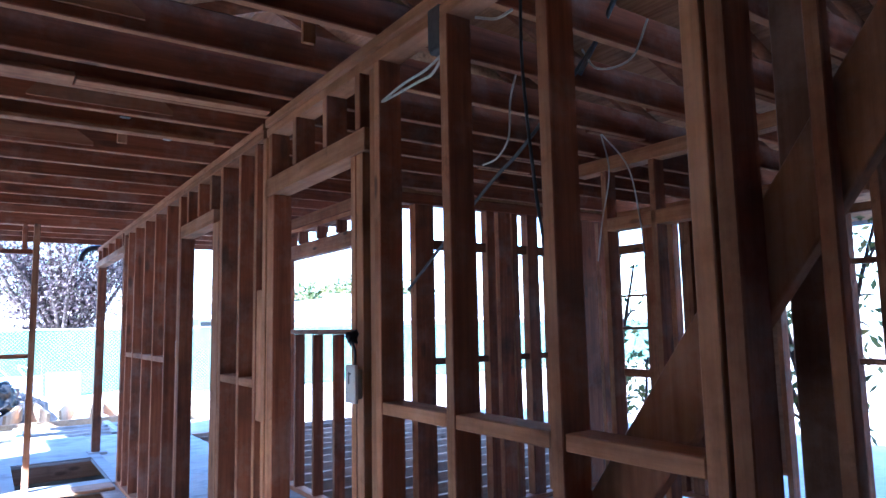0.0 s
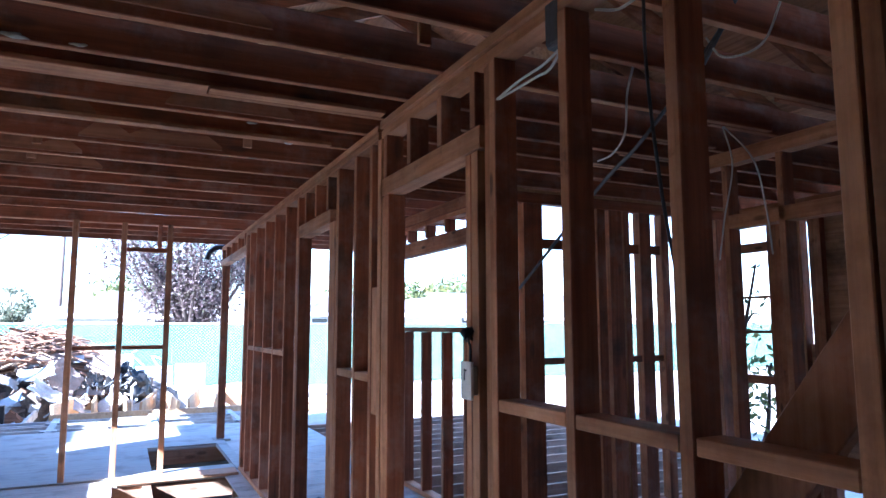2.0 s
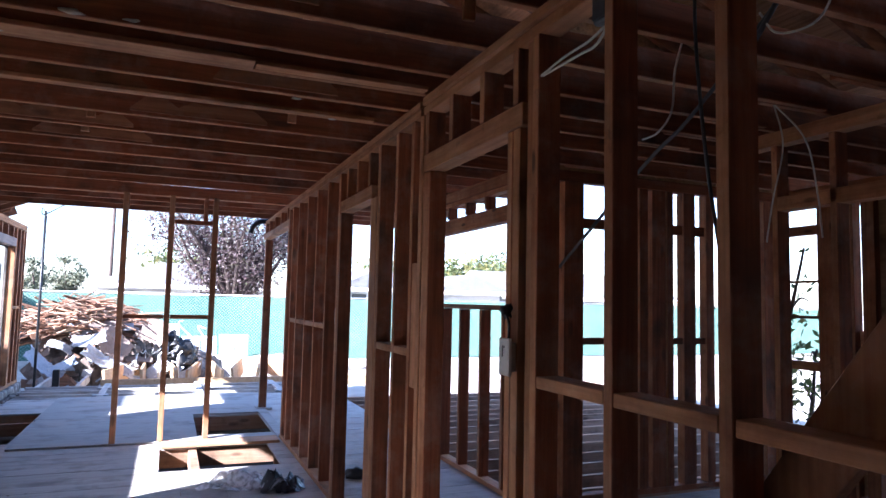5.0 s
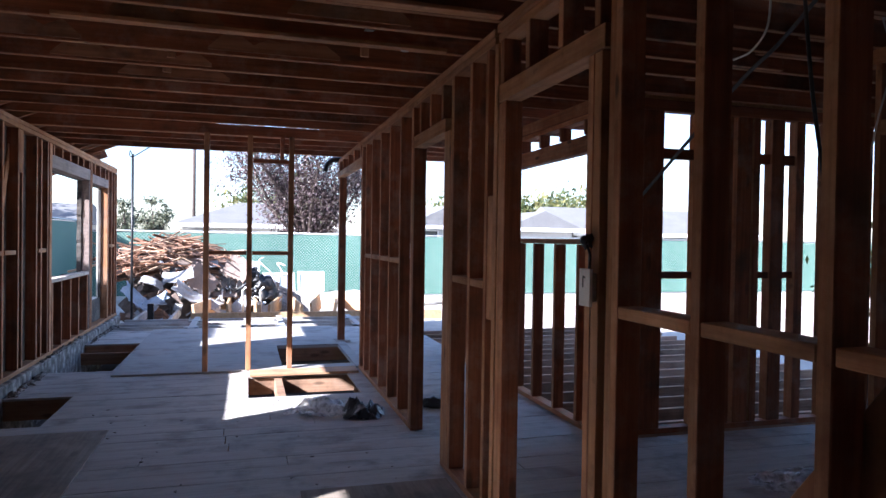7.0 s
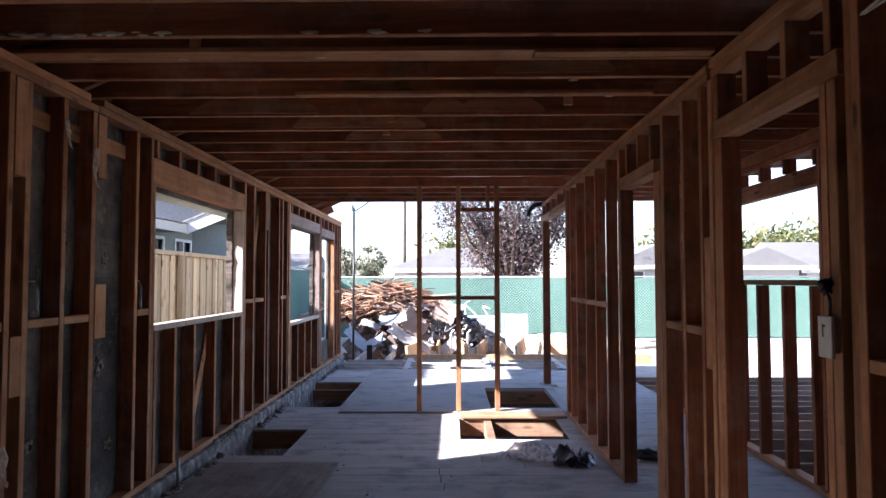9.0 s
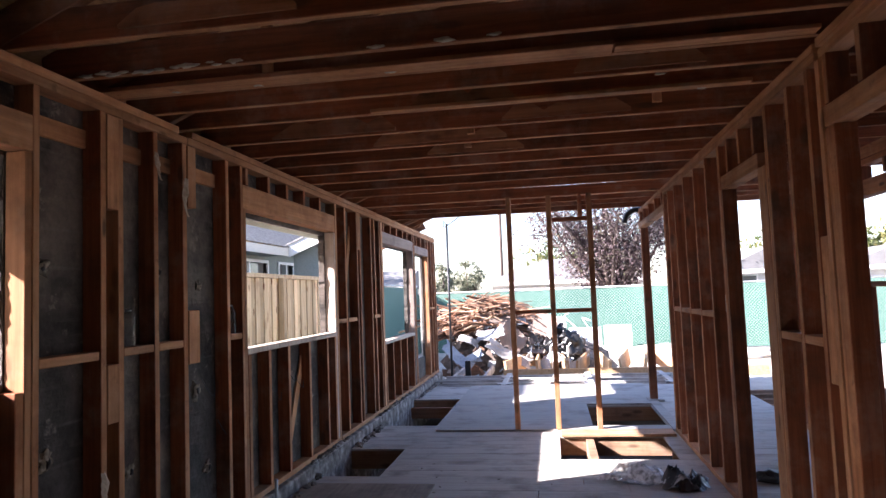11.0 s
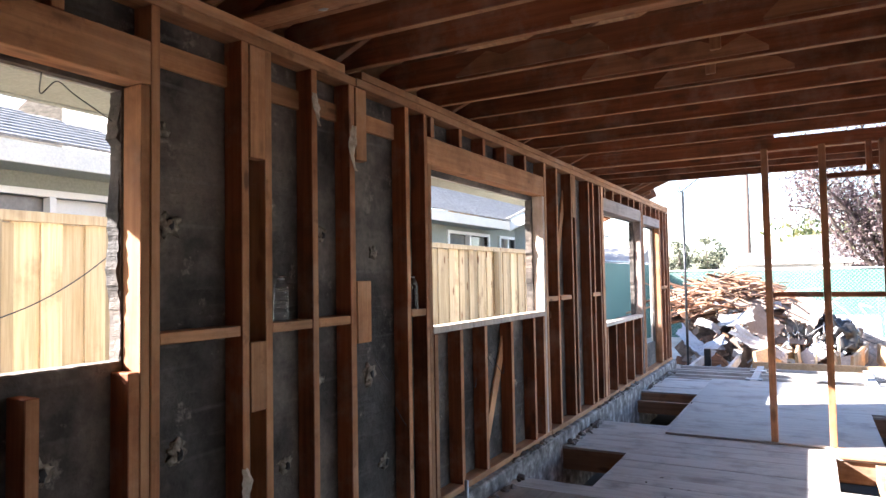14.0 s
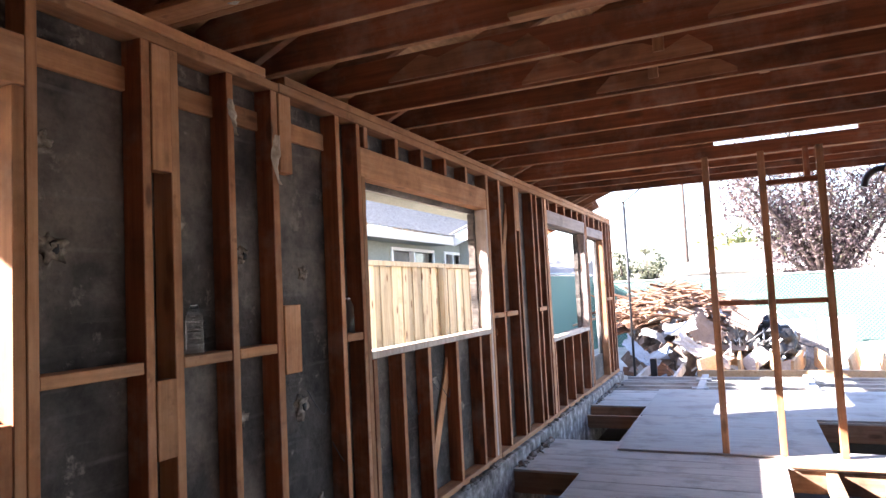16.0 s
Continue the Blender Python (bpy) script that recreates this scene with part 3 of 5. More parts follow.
def torn_board(x0, x1, y, z0, z1, steps=9):
    """A split board on a joist's face, its upper edge torn to splinters."""
    up = [(x0 + (x1 - x0) * k / steps, z1 - rng.uniform(0.0, 0.6) * (z1 - z0) * (1 if k % 2 else 0.4)) for k in range(steps + 1)]
    up[0], up[-1] = (x0, z0 + 0.012), (x1, z0 + 0.02)
    vs, fs = [], []
    for x, z in up:
        vs += [(x, y, z0), (x, y, z), (x, y - 0.012, z0), (x, y - 0.012, z)]
    for k in range(steps):
        p, q = 4 * k, 4 * k + 4
        fs += [[p, q, q + 1, p + 1], [p + 2, p + 3, q + 3, q + 2], [p + 1, q + 1, q + 3, p + 3], [p, p + 2, q + 2, q]]
    fs += [[0, 1, 3, 2], [4 * steps, 4 * steps + 2, 4 * steps + 3, 4 * steps + 1]]
    ob = new("torn_board", fixed(mesh_of("torn_board", vs, fs, wood("x", (0.22, 0.095, 0.048), (0.42, 0.20, 0.105)))))
    ob.parent = st_


for x0, x1, y, z0, z1 in ((-1.75, -0.95, 4.078, 2.452, 2.575), (-0.75, -0.2, 3.638, 2.46, 2.57), (-1.2, -0.3, 4.478, 2.455, 2.57), (-0.3, 0.45, 4.078, 2.46, 2.56), (-0.9, -0.2, 4.863, 2.455, 2.55), (-1.6, -0.9, 2.348, 2.47, 2.575), (-0.3, 0.4, 2.348, 2.48, 2.57), (0.1, 0.7, 3.308, 2.46, 2.56)):
    torn_board(x0, x1, y, z0, z1)
SLOPE = 0.42
RIDGE = 1.9


def roof_z(x):
    return 2.425 + SLOPE * (min(x, 2 * RIDGE - x) + 2.17)


rj = Join()
for y in [4.058 + 0.585 * i for i in range(-12, 8)]:
    for x0, x1 in ((-2.755 if y > 4.1 else -2.60, RIDGE), (RIDGE, 6.6)):
        L = math.hypot(x1 - x0, roof_z(x1) - roof_z(x0))
        ang = math.degrees(math.atan2(roof_z(x1) - roof_z(x0), x1 - x0))
        mid = ((x0 + x1) / 2, y, (roof_z(x0) + roof_z(x1)) / 2)
        if x0 > 0 and y > 4.4:
            L, mid = 2.1, (RIDGE + 0.97, y, roof_z(RIDGE + 0.97))
        rj.box((-L / 2, 0.042, 0.0), (L / 2, 0.084, 0.135), 0.003, pose(*mid, 0, -ang, 0))
roof = empty("roof", "low gable roof of rafters and plywood sheathing", "roof", "structure")
joined("rafters", rj, RAFT, roof)["kind"] = "stuff"
sj = Join()
for side in (0, 1):
    for i in range(5):
        for k in range(5):
            ya, yb = -3.2 + 2.44 * k, min(8.78, -3.2 + 2.44 * (k + 1))
            xa, xb = -2.80 + i * 0.955, -2.80 + (i + 1) * 0.955
            xb = min(xb, RIDGE)
            if not side and ya < 4.0:
                xa = max(xa, -2.62)
            if side:
                xa, xb = 2 * RIDGE - xb, 2 * RIDGE - xa
                if ya >= 4.0 and xa > 3.5:
                    continue
            za, zb = roof_z(xa) + 0.152, roof_z(xb) + 0.152
            ang = math.degrees(math.atan2(zb - za, xb - xa))
            L = math.hypot(xb - xa, zb - za)
            sj.box((-L / 2 + 0.002, ya + 0.003, 0), (L / 2 - 0.002, yb - 0.003, 0.016), 0.001, pose((xa + xb) / 2, 0, (za + zb) / 2, 0, -ang, 0))
joined("plywood_sheathing", sj, SHEATH, roof)["kind"] = "stuff"
sh = Join()
for side in (0, 1):
    xa, xb = (-2.85, RIDGE) if side == 0 else (RIDGE, 6.72)
    za, zb = roof_z(xa) + 0.172, roof_z(xb) + 0.172
    ang = math.degrees(math.atan2(zb - za, xb - xa))
    L = math.hypot(xb - xa, zb - za)
    if side == 0:
        sh.box((-L / 2, 4.12, 0), (L / 2, 8.8, 0.012), 0.001, pose((xa + xb) / 2, 0, (za + zb) / 2, 0, -ang, 0))
        sh.box((-L / 2 + 0.25, -3.25, 0), (L / 2, 4.118, 0.012), 0.001, pose((xa + xb) / 2, 0, (za + zb) / 2, 0, -ang, 0))
    else:
        sh.box((-L / 2, -3.25, 0), (L / 2, 4.3, 0.012), 0.001, pose((xa + xb) / 2, 0, (za + zb) / 2, 0, -ang, 0))
        sh.box((-L / 2, 4.302, 0), (-L / 2 + 2.05, 8.8, 0.012), 0.001, pose((xa + xb) / 2, 0, (za + zb) / 2, 0, -ang, 0))
joined("shingles", sh, SHINGLE, roof)
tl = Join()
tr = Join()
for ya, yb, xe in ((8.81, 9.42, -1.25), (9.425, 10.02, -1.62), (10.025, 10.62, -2.0)):
    za, zb = roof_z(-2.80), roof_z(xe)
    ang = math.degrees(math.atan2(zb - za, xe + 2.80))
    L = math.hypot(xe + 2.80, zb - za)
    tl.box((-L / 2, ya, 0.152), (L / 2, yb, 0.18), 0.002, pose((xe - 2.80) / 2, 0, (za + zb) / 2, 0, -ang, 0))
    for y in (ya + 0.10, yb - 0.1):
        tr.box((-L / 2, y, 0.0), (L / 2, y + 0.042, 0.135), 0.003, pose((xe - 2.80) / 2, 0, (za + zb) / 2, 0, -ang, 0))
joined("ragged_roof_edge", tl, SHEATH, roof)
joined("rafter_tails", tr, RAFT, roof)
eave = empty("eave", "painted eave soffit and fascia board", "eave", "structure")
box("fascia", (-2.835, 4.13, roof_z(-2.80) + 0.004), (-2.802, 8.78, roof_z(-2.80) + 0.165), SOFFIT, eave)
e0, e1 = roof_z(-2.80), roof_z(-2.24)
ea = math.degrees(math.atan2(e1 - e0, 0.56))
box("soffit", (-0.302, 4.13, -0.012), (0.302, 8.77, 0.0), SOFFIT, eave, m=pose(-2.52, 0, (e0 + e1) / 2 - 0.004, 0, -ea, 0))

box("flat_soffit", (-3.20, -3.2, 2.250), (-2.24, 4.125, 2.262), SOFFIT, eave)
box("flat_fascia", (-3.235, -3.2, 2.240), (-3.202, 4.125, 2.40), SOFFIT, eave)
box("flat_roof_edge", (-3.25, -3.22, 2.402), (-2.50, 4.125, 2.425), SHINGLE, eave)

# ---- closing walls behind and at the right ----
wbj = Join().box((-2.3, -3.12, -0.5), (6.5, -3.02, 3.0), 0.0)
joined("wall_back", wbj, PAPER)
tagged(bpy.data.objects["wall_back"], "plain dark wall closing the rooms behind", "wall", kind="structure")
box("wall_back_right", (6.35, -3.0, -0.5), (6.45, 1.4, 2.44), STUCCO)
tagged(bpy.data.objects["wall_back_right"], "plain stucco wall of the far rooms", "wall", kind="structure")
gv = [(x, y, z) for y in (4.262, 4.28) for x, z in ((2.43, 2.44), (6.35, 2.44), (6.35, roof_z(6.35) + 0.15), (2.43, roof_z(2.43) + 0.15))]
gf = [[0, 1, 2, 3], [7, 6, 5, 4], [0, 4, 5, 1], [1, 5, 6, 2], [2, 6, 7, 3], [3, 7, 4, 0]]
tagged(new("gable_infill", fixed(mesh_of("gable_infill", gv, gf, SHEATH))), "plywood gable infill over the cross wall", "wall", kind="structure")

# ---- floor ----
floor = empty("floor", "worn grey plank subfloor with holes cut in it", "floor", "structure")
PITS = [(-2.03, -1.50, 5.45, 6.40), (-2.03, -1.385, 7.50, 9.33), (-0.05, 0.93, 6.02, 6.92), (0.30, 1.06, 7.37, 8.68)]


def spans(x0, x1, ya, yb, pits):
    """Stretches of a board between the holes."""
    cuts = sorted((p[0], p[1]) for p in pits if p[2] < (ya + yb) / 2 < p[3])
    out, x = [], x0
    for a, b in cuts:
        if a > x + 0.03:
            out.append((x, a))
        x = max(x, b)
    if x1 > x + 0.03:
        out.append((x, x1))
    return out


# row edges follow the sawn edges of the holes
EDGES = [-3.0, 0.0, 3.0, 4.2, 5.45, 6.02, 6.40, 6.92, 7.37, 7.50, 8.68, 9.33, 10.52]
rows = []
for e0, e1 in zip(EDGES, EDGES[1:]):
    k = max(1, round((e1 - e0) / 0.19))
    rows += [(e0 + (e1 - e0) * i / k, e0 + (e1 - e0) * (i + 1) / k) for i in range(k)]
for ya, yb in rows:
    right = 4.74 if yb < 4.21 else 2.42
    for xa, xb in spans(-2.028, right, ya, yb, PITS):
        cut = xa + (xb - xa) * rng.uniform(0.3, 0.7) if xb - xa > 3 else None
        for a, b in ([(xa, cut - 0.0015), (cut + 0.0015, xb)] if cut else [(xa, xb)]):
            top = rng.uniform(-0.003, 0.0)
            box("plank", (a + rng.uniform(0, 0.002), ya + 0.001, -0.022), (b - rng.uniform(0, 0.002), yb - 0.001, top), GREY_PLANK, floor, ch=0.002)
# thicker plywood layer past the cross frame
for xa, xb, ya, yb in ((-1.34, 0.295, 7.16, 8.70), (-1.36, -0.05, 8.703, 10.50), (-0.047, 1.18, 8.703, 10.50), (1.065, 1.18, 7.16, 8.70), (0.297, 1.062, 7.16, 7.36)):
    box("plywood_layer", (xa, ya, 0.001), (xb, yb, 0.02), PLYGREY, floor, "grey weathered plywood layer on the planks")
uj = Join()
for y in (-2.6, -2.2, -1.8, -1.4, -1.0, -0.6, -0.2, 0.2, 0.6, 1.0, 1.4, 1.8, 2.2, 2.6, 3.0, 3.4, 3.8, 4.2, 4.6, 5.0, 5.405, 5.9, 6.41, 6.93, 7.33, 7.46, 8.69, 9.34, 9.8, 10.2, 10.46):
    for xa, xb in spans(-2.028, 4.74 if y < 4.1 else 2.42, y, y + 0.04, PITS):
        uj.box((xa, y, -0.19), (xb, y + 0.04, -0.024))
uj.box((-2.0, 9.0, -0.20), (-1.39, 9.04, -0.06))
uj.box((0.20, 6.02, -0.16), (0.275, 6.92, -0.026))
joined("floor_joists", uj, wood("x", (0.25, 0.14, 0.085), (0.45, 0.28, 0.18)), floor)["kind"] = "stuff"
# extra ground sheet that paints shade below the floor holes
box("crawl_space_ground", (-2.2, -3.0, -0.50), (4.8, 12.3, -0.47), CRAWL_SHADE)
tagged(bpy.data.objects["crawl_space_ground"], "bare dirt under the open floor, darkened for shade", "ground", kind="structure")
for nm, lab, a, b in (("plywood_sheet", "scuffed tan plywood sheet lying on the plank floor", (-2.0, 2.95, 0.001), (-1.0, 5.20, 0.014)),
                      ("plywood_sheet", "narrow tan plywood offcut lying by the partition", (0.22, 2.95, 0.001), (1.05, 3.72, 0.016))):
    tagged(box(nm, a, b, PLY), lab, "plywood")

tagged(box("loose_plank", (-0.04, 6.885, 0.001), (1.05, 7.14, 0.027), wood("x", (0.30, 0.16, 0.09), (0.50, 0.30, 0.18))), "loose tan plank lying along the edge of the floor hole", "plank")

# ---- open joists past the floor's end ----
op = empty("open_floor_joists", "bare floor joists past the end of the planks", "joists", "structure")
for y in (10.72, 11.02, 11.32, 11.62, 11.95):
    box("joist", (-2.0, y, -0.16), (2.5, y + 0.045, -0.01 + rng.uniform(-0.008, 0.008)), GREY_PLANK, op)
for x in (-0.92, 0.42, 1.62):
    box("girder", (x, 10.60, -0.20), (x + 0.09, 12.1, 0.012), GREY_PLANK, op)
    for y in (10.66, 11.5):
        box("bracket", (x - 0.06, y, -0.01), (x + 0.15, y + 0.1, 0.018), STEEL, op)
TANL = wood("y", (0.40, 0.25, 0.13), (0.62, 0.42, 0.24), stain=(0.3, 0.16, 0.08))
for i in range(11):
    x = -0.75 + 0.40 * i + rng.uniform(-0.05, 0.05)
    box("joist", (-0.022, -1.1, -0.16), (0.022, 1.1, 0.16), TANL, op, m=pose(x, 13.5 + rng.uniform(-0.15, 0.15), 0.02, 0, rng.uniform(-8, 8), rng.uniform(-14, 4)))
box("girder", (-1.0, 12.25, -0.12), (3.5, 12.33, 0.05), TANL, op)
for x, y in ((-1.75, 12.7), (-1.05, 12.9)):
    box("pier_post", (x, y, -0.50), (x + 0.10, y + 0.1, 0.18), BLACK, op)
for x in (-1.9, -1.35, -0.9):
    box("joist", (x, 12.1, -0.16), (x + 0.05, 13.9, -0.02), GREY_PLANK, op)
oj = empty("open_side_joists", "bare side-yard joists with no boards on them", "joists", "structure")
for i in range(15):
    y = 4.55 + 0.38 * i
    # edge Z pales the joist tops: daylight painted in, along with dust
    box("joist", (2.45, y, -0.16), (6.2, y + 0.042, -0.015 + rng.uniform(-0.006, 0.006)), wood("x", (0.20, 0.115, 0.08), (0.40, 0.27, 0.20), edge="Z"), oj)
for x in (3.9, 5.6):
    box("girder", (x, 4.4, -0.30), (x + 0.09, 10.2, -0.165), GREY_PLANK, oj)

# ---- the rooms behind the partition ----
ws = empty("wall_side", "stripped outer stud wall with a wide window hole", "wall", "structure")
SXA, SXB = 2.32, 2.41


def sbox(name, y0, y1, z0, z1, mat=None, grain="z"):
    box(name, (SXA, y0, z0), (SXB, y1, z1), mat or red(grain), ws)


for y in (6.84, 7.24, 7.64, 7.92, 7.98):
    sbox("stud", y, y + 0.042, 0.042, 2.34)
sbox("bottom_plate", 4.25, 8.02, 0.0, 0.04, tan("y"))
sbox("window_sill_plate", 4.47, 6.0, 1.375, 1.415, grain="y")
for y in (4.56, 4.95, 5.36, 5.76):
    sbox("cripple_stud", y, y + 0.042, 0.042, 1.373)
for y in (4.26, 4.38, 4.425, 6.02, 6.44):
    sbox("stud", y, y + 0.042, 0.042, 2.34)
sbox("header", 4.47, 6.0, 2.06, 2.185, grain="y")
for y in (4.48, 4.89, 5.28, 5.68, 5.95):
    sbox("cripple_stud", y, y + 0.04, 2.192, 2.298)
sbox("top_plate", 4.25, 8.02, 2.30, 2.34, grain="y")
sbox("top_plate", 4.25, 8.02, 2.342, 2.438, grain="y")
wy = empty("wall_cross", "stripped stud wall with daylight between the studs", "wall", "structure")
for a, b in ((2.43, 2.55), (2.66, 2.83), (3.10, 3.24), (3.35, 3.43), (3.47, 3.60), (3.62, 3.68), (3.785, 3.905), (4.02, 4.10), (4.30, 4.42), (4.44, 4.62), (4.66, 4.78)):
    box("stud", (a, 4.25, 0.042), (b, 4.335, 2.355), red("z"), wy)
box("bottom_plate", (2.43, 4.25, 0.0), (4.8, 4.335, 0.04), red("x"), wy)
box("top_plate", (2.43, 4.25, 2.357), (4.8, 4.335, 2.438), red("x"), wy)
for a, b in ((2.85, 3.09), (3.26, 3.34), (3.70, 3.78), (3.925, 4.01)):
    box("rail", (a - 0.02, 4.27, 1.135), (b + 0.008, 4.32, 1.185), red("x"), wy)
    box("rail", (a - 0.02, 4.27, 2.015), (b + 0.008, 4.32, 2.09), red("x"), wy)
wo = empty("wall_outer", "stripped outer wall of the far rooms with window gaps", "wall", "structure")
for a, b in ((4.20, 4.24), (3.55, 3.86), (3.38, 3.485), (2.92, 3.0), (2.66, 2.70), (2.30, 2.54), (2.16, 2.2), (1.90, 1.94), (1.40, 1.44), (0.95, 0.99), (0.5, 0.54)):
    box("stud", (4.80, a, 0.042), (4.89, b, 2.355), red("z"), wo)
for z0, z1 in ((0.94, 1.01), (1.36, 1.385), (1.655, 1.675), (2.05, 2.13)):
    box("rail", (4.82, 3.862, z0), (4.87, 4.198, z1), red("y"), wo)
for z0, z1 in ((1.12, 1.16), (1.79, 1.83), (2.14, 2.2)):
    box("rail", (4.82, 1.942, z0), (4.87, 2.158, z1), red("y"), wo)
box("infill_panel", (4.85, 2.702, 0.3), (4.868, 3.378, 2.35), SHEATH, wo, "bare plywood infill panel")
box("infill_panel", (4.85, 3.487, 0.05), (4.868, 3.548, 1.28), SHEATH, wo, "bare plywood infill panel")
box("infill_panel", (4.85, 0.4, 0.3), (4.868, 1.90, 2.35), SHEATH, wo, "bare plywood infill panel")
box("top_plate", (4.80, -3.0, 2.357), (4.89, 4.34, 2.438), red("y"), wo)
box("bottom_plate", (4.80, -3.0, 0.0), (4.89, 4.34, 0.04), red("y"), wo)
# a partition deeper in the rooms
wd = empty("wall_inner", "short stud partition deep in the gutted rooms", "wall", "structure")
for a in (2.0, 2.38, 2.76, 3.14, 3.5):
    box("stud", (3.1, a - 0.75, 0.042), (3.19, a - 0.71, 2.355), red("z"), wd)
box("top_plate", (3.1, 0.6, 2.357), (3.19, 3.0, 2.438), tan("y"), wd)
box("bottom_plate", (3.1, 0.6, 0.0), (3.19, 3.0, 0.04), tan("y"), wd)
box("header", (3.1, 1.30, 1.98), (3.19, 2.76, 2.06), tan("y"), wd)
# brace board and post behind the partition
tagged(box("brace_board", (-0.019, -0.065, -1.78), (0.019, 0.065, 1.10), wood("z", (0.20, 0.085, 0.04), (0.38, 0.18, 0.09)), m=pose(1.196, 0.75, 1.448, 36.9)), "wide brown board leaning as a brace behind the studs", "board")
tagged(box("prop_post", (1.30, 0.612, 0.0), (1.345, 0.702, 2.43), wood("z", (0.10, 0.05, 0.03), (0.20, 0.105, 0.06))), "wide dark board standing upright under the joists", "post")

# ---- small things in the room ----


def lathe(profile, at, sides=14):
    vs, fs = [], []
    for r, z in profile:
        for k in range(sides):
            a = 2 * math.pi * k / sides
            vs.append(Vector((at[0] + r * math.cos(a), at[1] + r * math.sin(a), at[2] + z)))
    for i in range(len(profile) - 1):
        for k in range(sides):
            fs.append([i * sides + k, i * sides + (k + 1) % sides, (i + 1) * sides + (k + 1) % sides, (i + 1) * sides + k])
    fs.append(list(range(sides))[::-1])
    fs.append([(len(profile) - 1) * sides + k for k in range(sides)])
    return vs, fs


def bottle(at):
    b = empty("water_bottle", "crumpled clear plastic water bottle without cap standing on the blocking", "bottle", group="bottles on the wall blocking", at=at)
    prof = [(0.030, 0.0), (0.034, 0.012), (0.032, 0.03), (0.034, 0.05), (0.031, 0.07), (0.034, 0.09), (0.031, 0.11), (0.034, 0.135), (0.030, 0.155), (0.018, 0.18), (0.0125, 0.19), (0.0125, 0.2)]
    joined("bottle_body", Join().add(lathe(prof, (0, 0, 0))), BOTTLE, b, smooth=True)
    joined("neck_ring", Join().add(lathe([(0.0145, 0.186), (0.0155, 0.189), (0.0145, 0.192)], (0, 0, 0))), RINGPLASTIC, b, "milky ring round the neck")
    return b


bottle((-2.125, 3.155, 1.2255))
bottle((-2.125, 4.215, 1.2255))


def blob(name, c, r, mat, seed, parent=None, label="", squash=(1, 1, 1), rough=0.35, sub=4):
    bm = bmesh.new()
    bmesh.ops.create_icosphere(bm, subdivisions=sub, radius=1.0)
    off = Vector((seed * 7.3, seed * 3.1, seed * 5.7))
    for v in bm.verts:
        d = 1 + rough * (noise.noise(v.co * 1.7 + off) + 0.6 * noise.noise(v.co * 4.1 + off) + 0.35 * abs(noise.noise(v.co * 9.0 + off)))
        p = v.co * d * r
        v.co = Vector((c[0] + p.x * squash[0], c[1] + p.y * squash[1], max(c[2] + p.z * squash[2], 0.004 if c[2] > 0 and c[2] < 0.5 else -9)))
    me = bpy.data.meshes.new(name)
    bm.to_mesh(me)
    bm.free()
    me.materials.append(mat)
    me.polygons.foreach_set("use_smooth", [True] * len(me.polygons))
    ob = new(name, me)
    ob.parent = parent
    if label:
        ob["label"] = label
    return ob


def crumpled(name, at, sx, sy, h, mat, seed, n=46):
    """A thin bag collapsed into folds on the floor."""
    r = random.Random(seed)
    off = Vector((seed * 3.7, seed * 1.9, seed))
    vs, fs = [], []
    for i in range(n + 1):
        for k in range(n + 1):
            u, v = 2 * i / n - 1, 2 * k / n - 1
            p = Vector((u * 1.3, v * 1.3, 0)) + off
            rim = max(0.0, 1 - (u * u + v * v) ** 0.5 * (0.92 + 0.35 * noise.noise(p * 1.6)))
            fold = 0.75 + 0.9 * noise.noise(p * 1.5) - 0.55 * abs(noise.noise(p * 3.1)) - 0.22 * abs(noise.noise(p * 6.3))
            z = h * min(1.0, rim * 2.2) * max(0.08, fold)
            q = 1 - 0.12 * fold
            vs.append((at[0] + u * sx * q, at[1] + v * sy * q, at[2] + 0.004 + z))
    for i in range(n):
        for k in range(n):
            u, v = 2 * (i + 0.5) / n - 1, 2 * (k + 0.5) / n - 1
            if (u * u + v * v) ** 0.5 < 0.94 + 0.22 * noise.noise(Vector((u * 2.2, v * 2.2, 0)) + off):
                a = i * (n + 1) + k
                fs.append([a, a + n + 1, a + n + 2, a + 1])
    return new(name, mesh_of(name, vs, fs, mat, True))


def streaked_black():
    m, n, l, bs = tree_of("black_bag_film")
    v = coords(n, l, (1, 1, 1))
    w = noise_of(n, l, coords(n, l, (9, 30, 9), (0, 0, 0.5)), 1.0, 5.0, 0.6)
    l.new(ramp(n, l, w, ((0.55, (0.012, 0.013, 0.018)), (0.63, (0.30, 0.30, 0.32)))), bs.inputs["Base Color"])
    bs.inputs["Roughness"].default_value = 0.3
    bumped(n, l, bs, noise_of(n, l, v, 22.0), 0.5, 0.01)
    return m


tagged(crumpled("plastic_bag", (0.50, 5.40, 0.0), 0.31, 0.20, 0.105, film_mat(), 1), "crumpled clear plastic bag lying on the plank floor", "bag")
tagged(crumpled("rubbish_bag", (0.82, 5.22, 0.0), 0.19, 0.17, 0.115, streaked_black(), 4), "crumpled black rubbish bag with white streaks on the floor", "bag")
tagged(crumpled("plastic_sheet", (3.02, 3.2, 0.0), 0.34, 0.20, 0.06, film_mat(), 8), "dusty clear plastic sheet crumpled on the floor by the studs", "plastic sheet")
tagged(blob("rubbish_scrap", (1.45, 5.35, 0.03), 0.08, BLACK, 9, squash=(1.3, 1.0, 0.6), rough=0.6, sub=3), "small black scrap lying on the planks", "rubbish")

